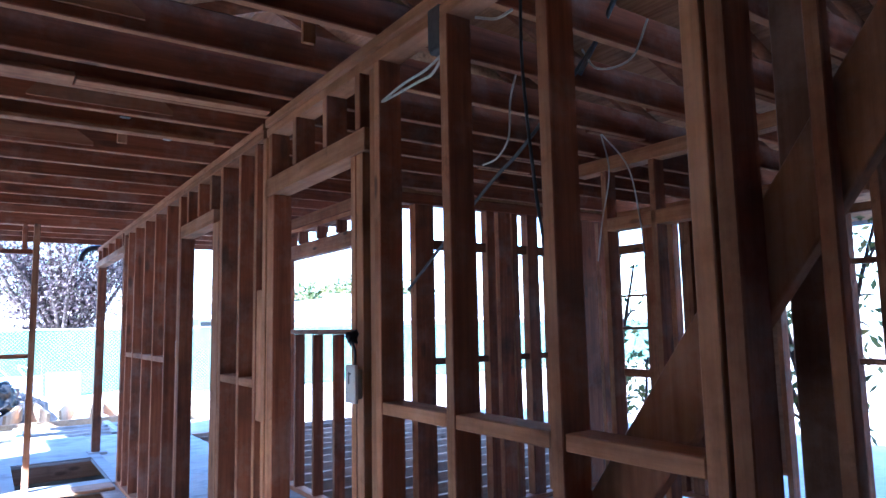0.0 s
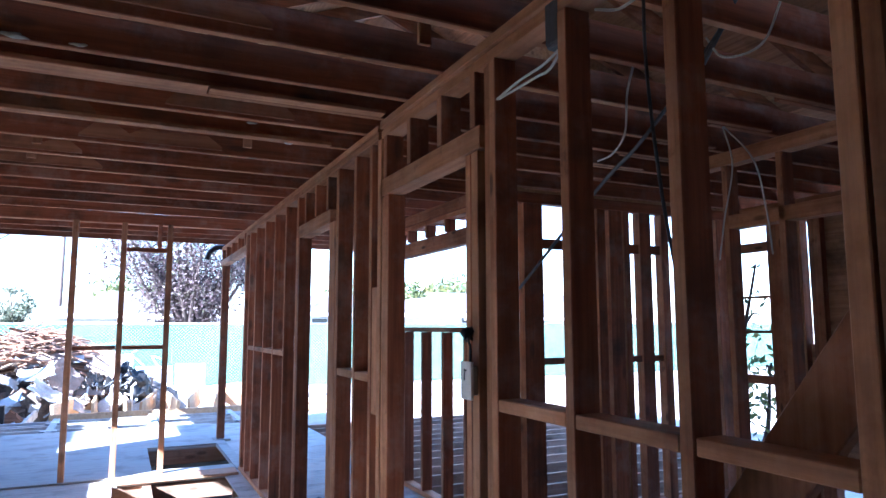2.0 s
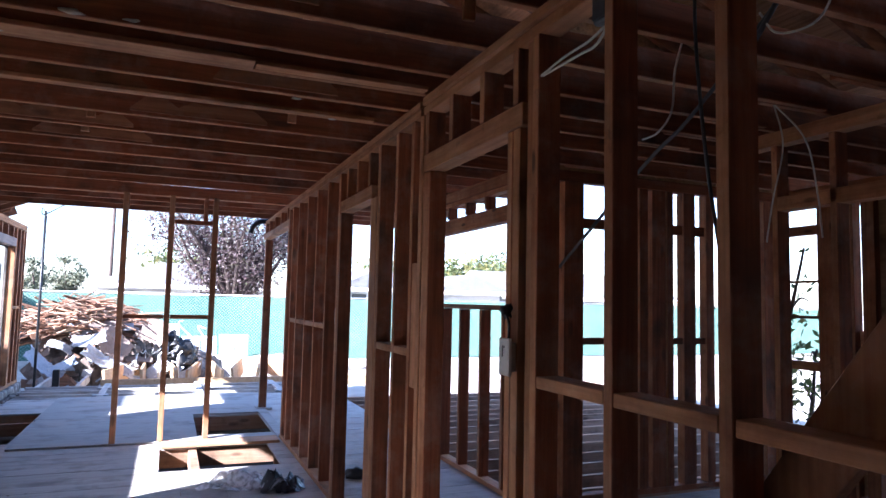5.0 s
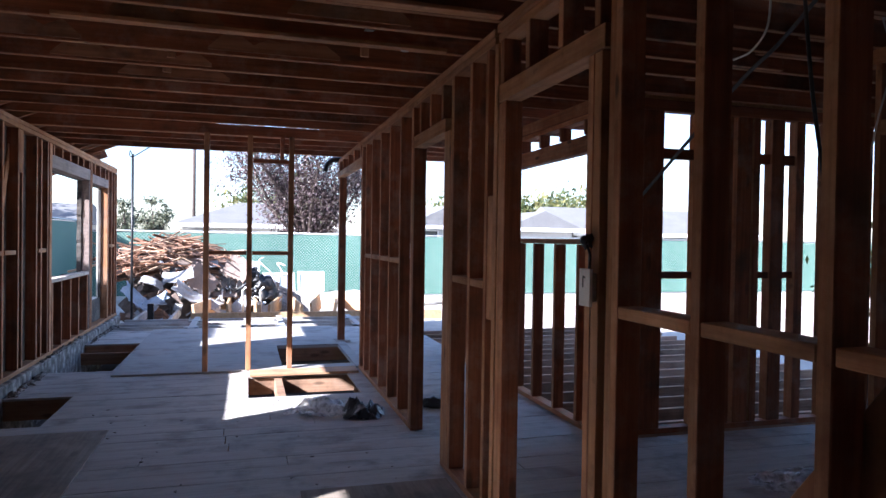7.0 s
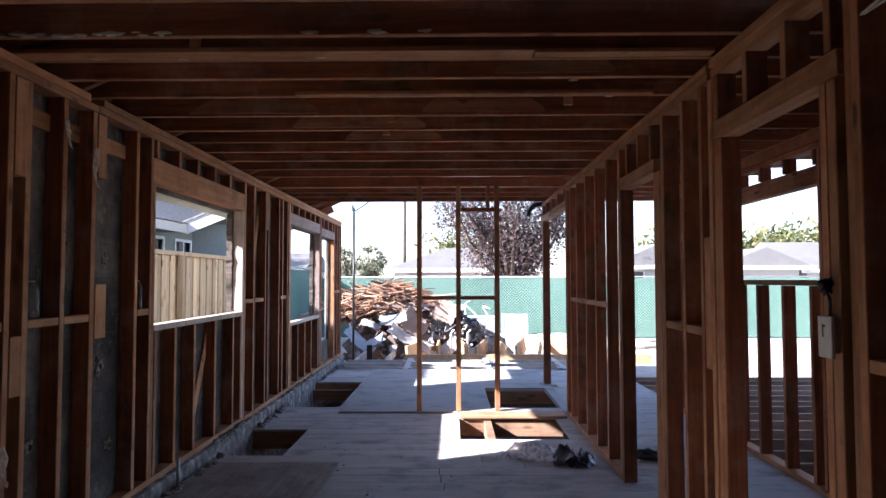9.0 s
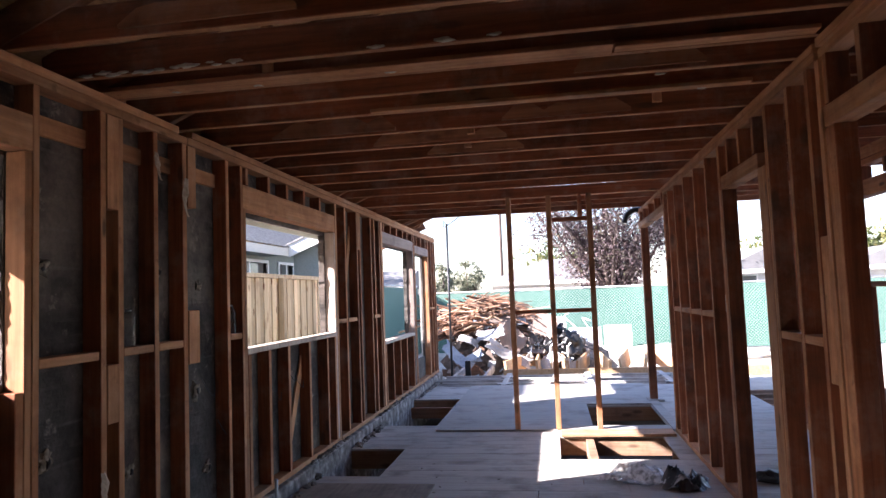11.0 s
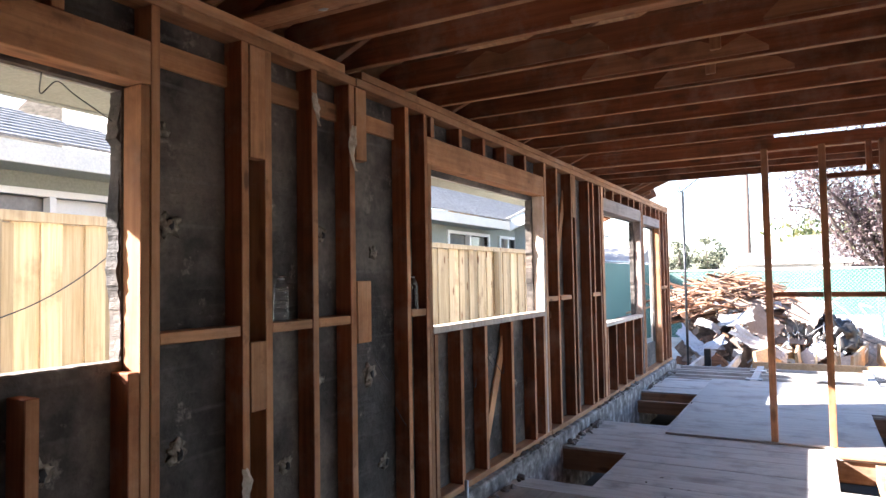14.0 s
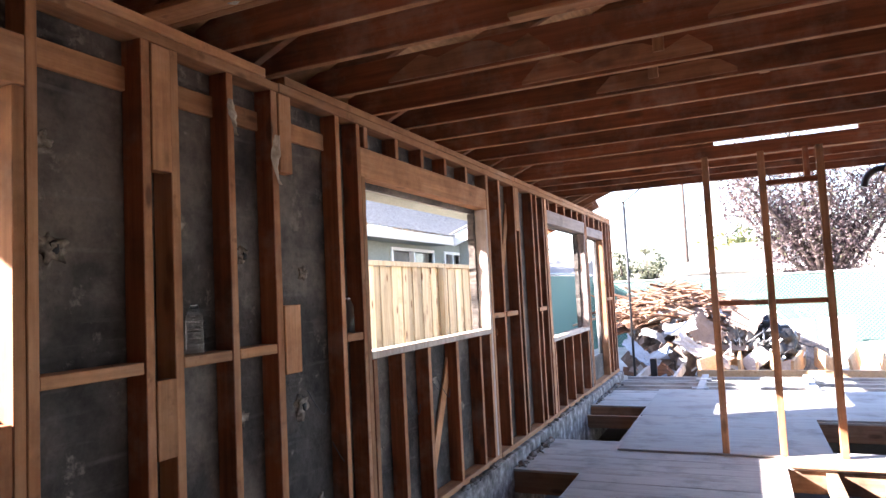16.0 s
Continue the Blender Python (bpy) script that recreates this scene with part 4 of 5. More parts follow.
# light switch hanging from the door trimmer
sw = empty("light_switch", "white plastic light switch hanging on the door stud", "switch", at=(1.06, 2.115, 1.24))
box("plate", (-0.008, -0.035, -0.065), (0.004, 0.042, 0.065), WHITE, sw, ch=0.004)
box("toggle_slot", (-0.0105, 0.008, 0.0), (-0.0082, 0.014, 0.04), GREYBOX, sw, "dark toggle slot")
box("toggle", (-0.0105, -0.004, 0.032), (-0.0082, 0.008, 0.038), GREYBOX, sw, "dark toggle")
box("device_box", (0.0042, -0.028, -0.05), (0.024, 0.034, 0.05), STEEL, sw, "steel switch box")
tagged(blob("cable_wad", (1.065, 2.13, 1.40), 0.019, DARKCABLE, 3, squash=(0.9, 1.0, 1.3), rough=0.8, sub=3), "tangled wad of dark cable above the switch", "cable")
cable("dark cable dropping to the light switch", ((1.065, 2.13, 1.39), (1.06, 2.10, 1.36), (1.072, 2.12, 1.33), (1.068, 2.115, 1.29)), 0.0048, DARKCABLE)
strip = box("plastic_strip", (1.086, 4.848, 1.250), (1.112, 4.862, 1.365), WHITE, ch=0.003)
tagged(strip, "narrow white plastic strip hanging beside the door stud", "plastic strip")
# junction box with white cables
jb = empty("junction_box", "dark metal junction box under the top plate", "electrical box", at=(1.12, 1.615, 2.26))
box("box_body", (-0.03, -0.035, 0.0), (0.03, 0.035, 0.2), GREYBOX, jb, ch=0.006)
box("box_cover", (-0.034, -0.03, 0.012), (-0.031, 0.03, 0.188), GREYBOX, jb)
WR = 0.0045
cable("white sheathed cable hanging from the junction box", ((1.12, 1.62, 2.26), (1.11, 1.70, 2.235), (1.10, 1.82, 2.225), (1.095, 1.99, 2.20)), WR, CABLE)
cable("white sheathed cable hanging from the junction box", ((1.12, 1.61, 2.26), (1.11, 1.66, 2.21), (1.11, 1.74, 2.21), (1.10, 1.95, 2.205)), WR, CABLE)
cable("white sheathed cable looping down from the junction box", ((1.12, 1.60, 2.26), (1.13, 1.61, 2.17), (1.14, 1.62, 2.09), (1.15, 1.58, 2.04)), WR, CABLE)
cable("white cable stub poking from the top plate", ((1.16, 1.50, 2.34), (1.19, 1.44, 2.32), (1.2, 1.38, 2.325)), WR, CABLE)
cable("white cable hanging from the ceiling joists", ((1.8, 2.05, 2.50), (1.8, 2.10, 2.38), (1.8, 2.12, 2.22), (1.8, 2.20, 2.15), (1.8, 2.30, 2.14)), WR, CABLE)
cable("dark armoured cable dropping behind the studs", ((1.20, 1.34, 2.44), (1.20, 1.345, 2.15), (1.20, 1.31, 1.80), (1.20, 1.26, 1.52), (1.20, 1.23, 1.36)), 0.0048, DARKCABLE)
cable("dark conduit running slantwise under the joists", ((1.8, 1.62, 2.45), (1.8, 1.86, 2.27), (1.8, 2.06, 2.14), (1.8, 2.30, 2.02), (1.8, 2.95, 1.62)), 0.008, GREYBOX)
cable("dark conduit running slantwise under the joists", ((1.8, 1.50, 2.60), (1.8, 1.60, 2.47), (1.8, 1.70, 2.36)), 0.010, GREYBOX)
cable("white cable looped between the ceiling joists", ((1.8, 1.68, 2.45), (1.8, 1.62, 2.36), (1.8, 1.52, 2.33), (1.8, 1.44, 2.35), (1.8, 1.38, 2.45)), 0.004, CABLE)
for i in (0, 3):
    cable("thin cable hanging by the far window", ((2.7, 2.415, 2.45), (2.6, 2.28 - 0.04 * i, 2.2), (2.62, 2.36 - 0.08 * i, 1.95), (2.62, 2.40 - 0.1 * i, 1.75)), 0.004, CABLE)
# curved pipe on the corner post
cable("black curved pipe bracket on the corner post", ((1.15, 9.0, 2.44), (1.02, 8.99, 2.43), (0.94, 8.98, 2.37), (0.90, 8.97, 2.27)), 0.035, BLACK, "pipe_bend")
cable("loose wire hanging at the roof corner", ((-1.2, 8.7, 2.45), (-1.5, 9.3, 2.38), (-1.7, 10.5, 2.6), (-2.05, 13.1, 2.75)), 0.0068, DARKCABLE)
tagged(joined("conduit_pole", Join().add(tube_geo([(-2.08, 13.2, -0.5), (-2.08, 13.2, 2.85)], 0.022, 10)), BLACK, smooth=True), "slim dark conduit pole past the wall's end", "pole")
# torn paper and cable ends on the left wall
def strip_of_paper(label, y, z0, z1, width, seed):
    """A curled ribbon of torn paper hanging from a staple."""
    r = random.Random(seed)
    vs, fs, n_ = [], [], 12
    for k in range(n_ + 1):
        t = k / n_
        w = width * (0.35 + 0.65 * math.sin(math.pi * min(1, t * 1.1 + 0.12))) * r.uniform(0.75, 1.1)
        x = -2.071 + 0.016 * math.sin(t * 5 + seed) * t + 0.014 * t
        c = y + 0.012 * math.sin(t * 6 + seed * 2)
        z = z1 + (z0 - z1) * t
        vs += [(x, c - w / 2, z), (x + 0.010 * r.uniform(0.2, 1), c, z - 0.004), (x + r.uniform(-0.004, 0.006), c + w / 2, z)]
        vs += [(p[0] - 0.0015, p[1], p[2]) for p in vs[-3:]]
    for k in range(n_):
        a, b = 6 * k, 6 * k + 6
        fs += [[a, a + 1, b + 1, b], [a + 1, a + 2, b + 2, b + 1], [a + 3, b + 3, b + 4, a + 4], [a + 4, b + 4, b + 5, a + 5], [a, b, b + 3, a + 3], [a + 2, a + 5, b + 5, b + 2]]
    tagged(joined("paper_scrap", Join().add(([Vector(v) for v in vs], fs)), OLDPAPER), label, "paper")


strip_of_paper("torn strip of pale paper stapled to a stud", 3.60, 1.93, 2.15, 0.062, 1)
strip_of_paper("torn scrap of white paper on a stud", 3.33, 2.09, 2.24, 0.046, 2)
strip_of_paper("torn pale paper hanging low on a stud", 2.895, 0.53, 0.70, 0.055, 3)
for y, z in ((3.86, 0.90), (4.05, 0.62), (4.85, 0.72), (5.15, 0.82), (5.3, 0.75)):
    cable("short white cable end hanging in the stud bay", ((-2.14, y, z + 0.10), (-2.11, y + 0.03, z + 0.02), (-2.09, y + 0.06, z - 0.02), (-2.10, y + 0.10, z + 0.03)), 0.0025, GREYBOX)
cable("thin cable hooked by the window head", ((-2.18, 2.18, 2.05), (-2.2, 2.19, 1.99), (-2.2, 2.24, 2.04), (-2.2, 2.30, 2.01), (-2.19, 2.42, 1.95)), 0.0020, DARKCABLE)
pt = Join().add(tube_geo([(-1.98, 4.55, 0.0), (-1.98, 4.55, 0.22)], 0.012, 8))
tagged(joined("pipe_stub", pt, STEEL, smooth=True), "short steel pipe stub rising by the wall", "pipe")
# plaster squeezed through torn paper
SPLAT = mottled("plaster_key", ((0.3, (0.07, 0.058, 0.048)), (0.5, (0.24, 0.205, 0.165)), (0.7, (0.46, 0.41, 0.34))), 24.0, 70.0, 0.95, 0.8)
for y, z, r in ((2.17, 0.85, 0.05), (2.66, 0.80, 0.045), (3.85, 0.93, 0.055), (2.60, 1.95, 0.03), (3.45, 0.95, 0.035), (4.8, 0.70, 0.035), (6.75, 1.15, 0.04), (7.3, 1.1, 0.04),
                (2.62, 1.62, 0.05), (2.74, 0.42, 0.04), (3.12, 1.72, 0.035), (3.22, 0.62, 0.04), (3.47, 1.62, 0.04), (3.90, 1.55, 0.035), (3.98, 0.45, 0.04), (4.55, 0.55, 0.035), (5.30, 0.85, 0.03), (5.75, 0.6, 0.035), (6.42, 1.5, 0.035)):
    blob("plaster_lump", (-2.172, y, z), r * 0.8, SPLAT, y * 3 + z, wl_, squash=(0.28, 1.0, 0.9), rough=1.15, sub=3)
    if r > 0.038:
        # solid black lump painted in for the shade inside a torn hole
        blob("torn_hole", (-2.160, y + 0.01, z - 0.005), r * 0.32, BLACK, y * 5, wl_, squash=(0.4, 0.9, 1.2), rough=0.9, sub=2)
pf_ = empty("plaster_flakes", "white plaster flakes still stuck to a ceiling joist", "plaster", "structure")
for k in range(16):
    x = -2.0 + 0.055 * k + rng.uniform(-0.02, 0.02) if k < 13 else rng.uniform(-0.9, 0.9)
    blob("plaster_flake", (x, 2.714, 2.446 + rng.uniform(-0.006, 0.01)), rng.uniform(0.010, 0.022), STUCCO, k + 70, pf_, squash=(1.7, 0.3, 0.4), rough=0.9, sub=2)
for x, y in ((-1.75, 2.99), (-1.35, 3.0), (-0.72, 2.99), (0.75, 3.65), (0.5, 3.36)):
    blob("plaster_flake", (x, y, 2.436), 0.013, STUCCO, x * 9, pf_, squash=(1.6, 0.8, 0.35), rough=0.9, sub=2)
# ragged stucco edge round the window holes
def ragged(j, a, b, x0, x1, point):
    """A strip of broken stucco between a and b whose free edge wanders."""
    pts, t, w = [], a, 0.008
    while t < b:
        w = min(0.015, max(0.001, w + rng.uniform(-0.005, 0.005)))
        if rng.random() < 0.06:
            w = rng.uniform(0.012, 0.026)
        pts.append((t, w))
        t += rng.uniform(0.010, 0.035)
    pts.append((b, 0.004))
    vs, fs = [], []
    for t, w in pts:
        dx = rng.uniform(-0.006, 0.006)
        vs += [point(x0, t, -0.012), point(x0, t, w), point(x1 + dx, t, w * 0.7), point(x1, t, -0.012)]
    for k in range(len(pts) - 1):
        for e in range(4):
            fs.append([4 * k + e, 4 * k + (e + 1) % 4, 4 * k + 4 + (e + 1) % 4, 4 * k + 4 + e])
    fs += [[0, 1, 2, 3], [4 * len(pts) - 1 - e for e in range(4)]]
    j.add(([Vector(v) for v in vs], fs))


rag = Join()
for (y0, y1, z0, z1) in HOLES[:3]:
    ragged(rag, z0, z1, SX0 - 0.014, SX1 - 0.004, lambda x, t, w: (x, y1 - w, t))
    ragged(rag, y0, y1, SX0 - 0.014, SX1 - 0.004, lambda x, t, w: (x, t, z0 + w * 0.6))
joined("ragged_stucco_edge", rag, PAPER, wl_)

# ---- outside: ground and fences ----
gm = mesh_of("ground", [(-300, -200, -0.52), (300, -200, -0.52), (300, 600, -0.52), (-300, 600, -0.52)], [[0, 1, 2, 3]], DIRT)
tagged(new("ground", gm), "pale dusty bare ground of the yard", "ground", kind="structure")


def screen_fence(p, q, top, label):
    p, q = Vector(p), Vector(q)
    f = empty("screen_fence", label, "fence", at=(0, 0, 0))
    d = (q - p).normalized()
    nrm = Vector((-d.y, d.x, 0))
    n_ = max(2, int((q - p).length / 0.6))
    vs, fs = [], []
    for i in range(n_ + 1):
        a = p + (q - p) * i / n_
        sway = nrm * 0.03 * math.sin(i * 1.3)
        for z in (-0.48, top * 0.5, top - 0.04):
            vs.append(a + sway * (1 if z < top - 0.1 else 0.2) + Vector((0, 0, z)))
    for i in range(n_):
        for k in range(2):
            fs.append([i * 3 + k, (i + 1) * 3 + k, (i + 1) * 3 + k + 1, i * 3 + k + 1])
    joined("screen_cloth", Join().add((vs, fs)), SCREEN, f, "green windscreen cloth behind chain link", True)
    joined("top_rail", Join().add(tube_geo([p + Vector((0, 0, top)), q + Vector((0, 0, top))], 0.025, 8)), STEEL, f, "", True)
    m_ = int((q - p).length / 3.0)
    for i in range(m_ + 1):
        a = p + (q - p) * i / m_
        joined("fence_post", Join().add(tube_geo([a + nrm * 0.05 + Vector((0, 0, -0.52)), a + nrm * 0.05 + Vector((0, 0, top + 0.05))], 0.03, 8)), STEEL, f, "", True)
    return f


screen_fence((-5.0, 22.0, 0), (30.0, 22.0, 0), 1.5, "green-screened chain-link fence along the yard's far side")
screen_fence((-4.5, 13.6, 0), (-4.5, 21.9, 0), 1.75, "green-screened chain-link fence beside the neighbour's yard")

cf = empty("board_fence", "new pale cedar board fence with a top rail", "fence")
k = 0
y = -2.0
while y < 13.4:
    w = rng.uniform(0.135, 0.15)
    k += 1
    off = 0.022 * (k % 2)
    box("board", (-4.42 - off, y - 0.012 * (k % 2), -0.5), (-4.40 - off, y + w + 0.012 * (k % 2), 1.80 + rng.uniform(-0.01, 0.01)), CEDAR, cf, ch=0.002)
    y += w + rng.uniform(0.004, 0.01)
box("top_rail", (-4.45, -2.0, 1.80), (-4.36, 13.4, 1.865), CEDAR, cf)
for y in (0.6, 3.1, 5.5, 7.9, 10.3, 12.7):
    box("fence_post", (-4.395, y, -0.52), (-4.31, y + 0.09, 1.80), CEDAR, cf)
cable("thin cable sagging across the board fence", ((-4.2, 2.2, 1.05), (-4.25, 3.0, 1.18), (-4.28, 3.6, 1.42), (-4.3, 4.3, 1.95)), 0.0041, DARKCABLE)

# ---- neighbour's house ----
EAVEPAINT = mottled("cream_trim", two((0.58, 0.56, 0.50), 0.9), 2.0, 50.0, 0.7, 0.1)
nh = empty("neighbour_house", "grey-green single-storey house with white trim and shingle roof", "house")
NWIN = ((4.40, 5.74, 1.4, 2.31), (13.68, 15.66, 1.5, 2.38), (16.4, 17.3, 1.5, 2.38))
wall_with_holes("wall_panel", -7.15, -7.0, -3.0, 17.5, -0.5, 2.75, NWIN, GREYPAINT, nh)
box("wall_end", (-12.0, 17.35, -0.5), (-7.155, 17.5, 2.75), GREYPAINT, nh)
for k, (y0, y1, z0, z1) in enumerate(NWIN):
    ym = (y0 + y1) / 2
    for i, (a, b) in enumerate(((y0, ym), (ym, y1))):
        pale = k == 0 and i == 1
        box("window_pane", (-7.10, a + 0.002, z0), (-7.09, b - 0.002, z1), WHITE if pale else PANEGREY, nh, "pane closed by a white blind" if pale else "dull window pane with curtain and reflection in its grey")
    wf = Join()
    for a, b, c, d in ((y0 - 0.07, y1 + 0.07, z1, z1 + 0.07), (y0 - 0.07, y1 + 0.07, z0 - 0.08, z0), (y0 - 0.08, y0, z0, z1), (y1, y1 + 0.08, z0, z1), (ym - 0.035, ym + 0.035, z0, z1)):
        wf.box((-7.08, a, c), (-6.96, b, d))
    joined("window_frame", wf, WHITE, nh, "white window frame")
box("fascia", (-6.42, -3.2, 2.52), (-6.38, 15.6, 2.72), EAVEPAINT, nh)
box("soffit", (-7.0, -3.2, 2.54), (-6.42, 15.6, 2.56), GREYPAINT, nh)
L = math.hypot(6.0, 2.5)
ra = math.degrees(math.atan2(2.5, 6.0))
for i in range(40):
    c = (i + 0.5) / 40
    cx, cz = -6.36 - 6.0 * c, 2.74 + 2.5 * c
    hip = 6.03 + 2.4 * (cx + 7.43)
    for ya, yb in (((-3.3, min(hip, 8.2)), (8.2, 25.0)) if cx < -7.0 else ((-3.3, 25.0),)):
        if yb - ya > 0.1:
            box("shingle_course", (-L / 80 - 0.02, ya, -0.012), (L / 80 + 0.006, yb, 0.016), SHINGLE, nh, m=pose(cx, 0, cz, 0, ra - 4.0, 0), ch=0.001)
box("back_slope", (-L / 2, 8.2, -0.01), (L / 2, 25.0, 0.01), SHINGLE, nh, m=pose(-15.36, 0, 3.99, 0, -ra, 0))
for i in range(9):
    box("dormer_board", (-8.6, 6.15, 2.9 + 0.15 * i), (-7.47 - 0.012 * (i % 2), 8.15, 3.045 + 0.15 * i), FACE, nh, ch=0.006)
# the projecting gable
for nm, mat, a, b, m in (("rake_board", WHITE, (-0.75, -0.03, -0.15), (0.75, 0.03, 0.13), pose(-5.75, 15.62, 2.92, 0, -22, 0)),
                         ("gable_roof", SHINGLE, (-0.8, 0.0, 0.12), (0.8, 4.5, 0.16), pose(-5.75, 15.55, 2.92, 0, -22, 0)),
                         ("gable_wall", GREYPAINT, (-6.38, 15.9, -0.5), (-5.06, 16.0, 2.75), None)):
    box(nm, a, b, mat, nh, m=m)


# ---- debris and lumber past the house ----
lp = empty("lumber_pile", "tall heap of splintered reddish demolition lumber", "lumber", at=(0, 0, 0))
PILEW = [wood("x", (0.15, 0.072, 0.042), (0.34, 0.185, 0.115), spread=0.5), wood("x", (0.34, 0.22, 0.14), (0.56, 0.40, 0.27), spread=0.3), wood("x", (0.10, 0.05, 0.03), (0.22, 0.12, 0.075), spread=0.4)]
blob("wood_heap", (-1.50, 15.6, 0.62), 0.60, wood("x", (0.16, 0.07, 0.04), (0.34, 0.17, 0.10)), 12, lp, "packed mass of splintered wood", (1.75, 1.0, 0.85), 0.35, 5)
for i in range(60):
    u_ = rng.uniform(-1.0, 1.0)
    box("plank", (-0.45, -rng.uniform(0.04, 0.10), -0.01), (0.45, rng.uniform(0.04, 0.10), 0.01), PILEW[0], lp, ch=0.002, m=pose(-1.35 + u_ * 0.9, 14.4 + rng.uniform(-0.2, 0.3), 0.86 - 0.22 * u_ * u_ + rng.uniform(-0.08, 0.08), rng.uniform(15, 70), 18 * u_ + rng.gauss(0, 5), rng.gauss(0, 12)))
for i in range(430):
    cx = -1.50 + rng.gauss(0, 0.46)
    top = 1.36 - 0.30 * abs(cx + 1.45)
    cz = rng.uniform(0.74, max(0.9, top))
    cy = 15.0 + rng.uniform(-1.25, 1.0)
    Ls = rng.uniform(0.12, 0.60) if i % 7 else rng.uniform(0.6, 0.9)
    hw = rng.uniform(0.006, 0.034)
    box("plank", (-Ls * 0.8, -hw, -0.008), (Ls * 0.8, hw, 0.008), PILEW[(0, 0, 1, 0, 2)[i % 5]], lp, ch=0.002,
        m=pose(cx, cy, cz, rng.uniform(-60, 60), 9 * (cx + 1.4) + rng.gauss(3, 15), rng.gauss(0, 38)))
dp = empty("debris_pile", "heap of torn drywall, boards and demolition rubbish", "rubbish heap", at=(0, 0, 0))
blob("mound", (-1.3, 15.5, -0.4), 1.2, RUBBLE, 2, dp, squash=(0.95, 0.9, 0.95), rough=0.45, sub=5)
blob("mound", (0.1, 15.7, -0.45), 0.9, RUBBLE, 5, dp, squash=(1.0, 0.9, 0.85), rough=0.5, sub=4)
DM = [DRYWALL, CARD, RUBBLE, CARD, RUBBLE, PILEW[0], BLUEGREY]
for i in range(240):
    cx = rng.uniform(-2.3, 0.45)
    hgt = 0.92 - 0.32 * max(0, cx + 0.9)
    cz = rng.uniform(-0.35, max(0.1, hgt))
    cy = 14.1 - 0.5 * (0.9 - cz) + rng.uniform(0.0, 0.7)
    s = rng.uniform(0.03, 0.11) if i % 5 else rng.uniform(0.12, 0.24)
    box("broken_sheet", (-s, -s * rng.uniform(0.2, 0.9), -0.008), (s, s * rng.uniform(0.2, 0.9), 0.008), DM[i % 7], dp, ch=0.002,
        m=pose(cx, cy, cz, rng.uniform(20, 110), rng.uniform(-50, 50), rng.uniform(-70, 70)))
for i in range(26):
    x0, z0 = rng.uniform(-1.2, 0.5), rng.uniform(-0.1, 0.6)
    q = [(x0, 13.9, z0)]
    for k in range(3):
        q.append((q[-1][0] + rng.uniform(-0.25, 0.25), 13.9 + rng.uniform(-0.25, 0.2), max(-0.2, q[-1][2] + rng.uniform(-0.2, 0.25))))
    joined("bent_pipe", Join().add(tube_geo(curve_points(q, 5), rng.choice((0.008, 0.014)), 6)), rng.choice((STEEL, BLACK, WHITE)), dp, "", True)


def bent_sheet(label, mat, m, sx, sy, bend, seed):
    """A torn sheet sagging along its length, with a broken outline."""
    r = random.Random(seed)
    n, k_ = 14, 6
    vs, fs = [], []
    for side in (0, 1):
        for i in range(n + 1):
            for k in range(k_ + 1):
                u, v = 2 * i / n - 1, 2 * k / k_ - 1
                e = 1 + (0.14 * r.uniform(-1, 1) if abs(v) > 0.99 or abs(u) > 0.99 else 0)
                z = bend * (u * u - 0.4) + 0.06 * noise.noise(Vector((u * 2, v * 2, seed))) * sx
                vs.append(m @ Vector((u * sx * 0.85 * e, v * sy * 0.85 * e, z + 0.012 * side)))
    o = (n + 1) * (k_ + 1)
    for i in range(n):
        for k in range(k_):
            a = i * (k_ + 1) + k
            fs += [[a, a + 1, a + k_ + 2, a + k_ + 1], [o + a, o + a + k_ + 1, o + a + k_ + 2, o + a + 1]]
    for i in range(n):
        for k in (0, k_):
            a, b = i * (k_ + 1) + k, (i + 1) * (k_ + 1) + k
            fs.append([a, b, o + b, o + a])
    for k in range(k_):
        for i in (0, n):
            a, b = i * (k_ + 1) + k, i * (k_ + 1) + k + 1
            fs.append([a, b, o + b, o + a])
    joined("broken_sheet", Join().add((vs, fs)), mat, dp, label)


for lab, mat, m, sx, sy, bend, seed in (("long pale drywall sheet", DRYWALL, pose(-0.98, 13.45, 0.22, 62, 30, 8), 0.52, 0.13, 0.10, 1),
                                        ("torn white sheet", DRYWALL, pose(-1.32, 13.55, 0.62, 52, -10, 0), 0.30, 0.13, 0.07, 2),
                                        ("torn white sheet", DRYWALL, pose(-1.78, 13.6, 0.50, 60, 24, 10), 0.24, 0.08, -0.06, 3),
                                        ("blue-grey panel", BLUEGREY, pose(-2.02, 13.5, 0.20, 50, 42, 10), 0.40, 0.15, 0.05, 4),
                                        ("blue-grey panel", BLUEGREY, pose(-1.72, 13.5, 0.16, 66, -28, 0), 0.28, 0.09, 0.03, 5),
                                        ("brown board", CARD, pose(-0.25, 13.9, 0.76, 78, 22, -20), 0.27, 0.25, 0.03, 6),
                                        ("brown board", CARD, pose(-0.92, 13.7, 0.52, 70, 44, 12), 0.34, 0.26, 0.03, 7),
                                        ("grey board", CARD, pose(-1.25, 13.9, 0.86, 64, 6, 5), 0.40, 0.14, 0.05, 8)):
    bent_sheet(lab, mat, m, sx, sy, bend, seed)
for x in (-0.15, 0.18):
    joined("white_pipe", Join().add(tube_geo([(x, 13.4, -0.1), (x, 13.4, 0.35), (x + 0.06, 13.4, 0.42)], 0.022, 8)), WHITE, dp, "white plastic pipe", True)
blob("black_bag", (0.25, 14.0, 0.30), 0.28, BLACK, 8, dp, "black rubbish bag", (0.9, 0.8, 1.0), 0.5, 4)
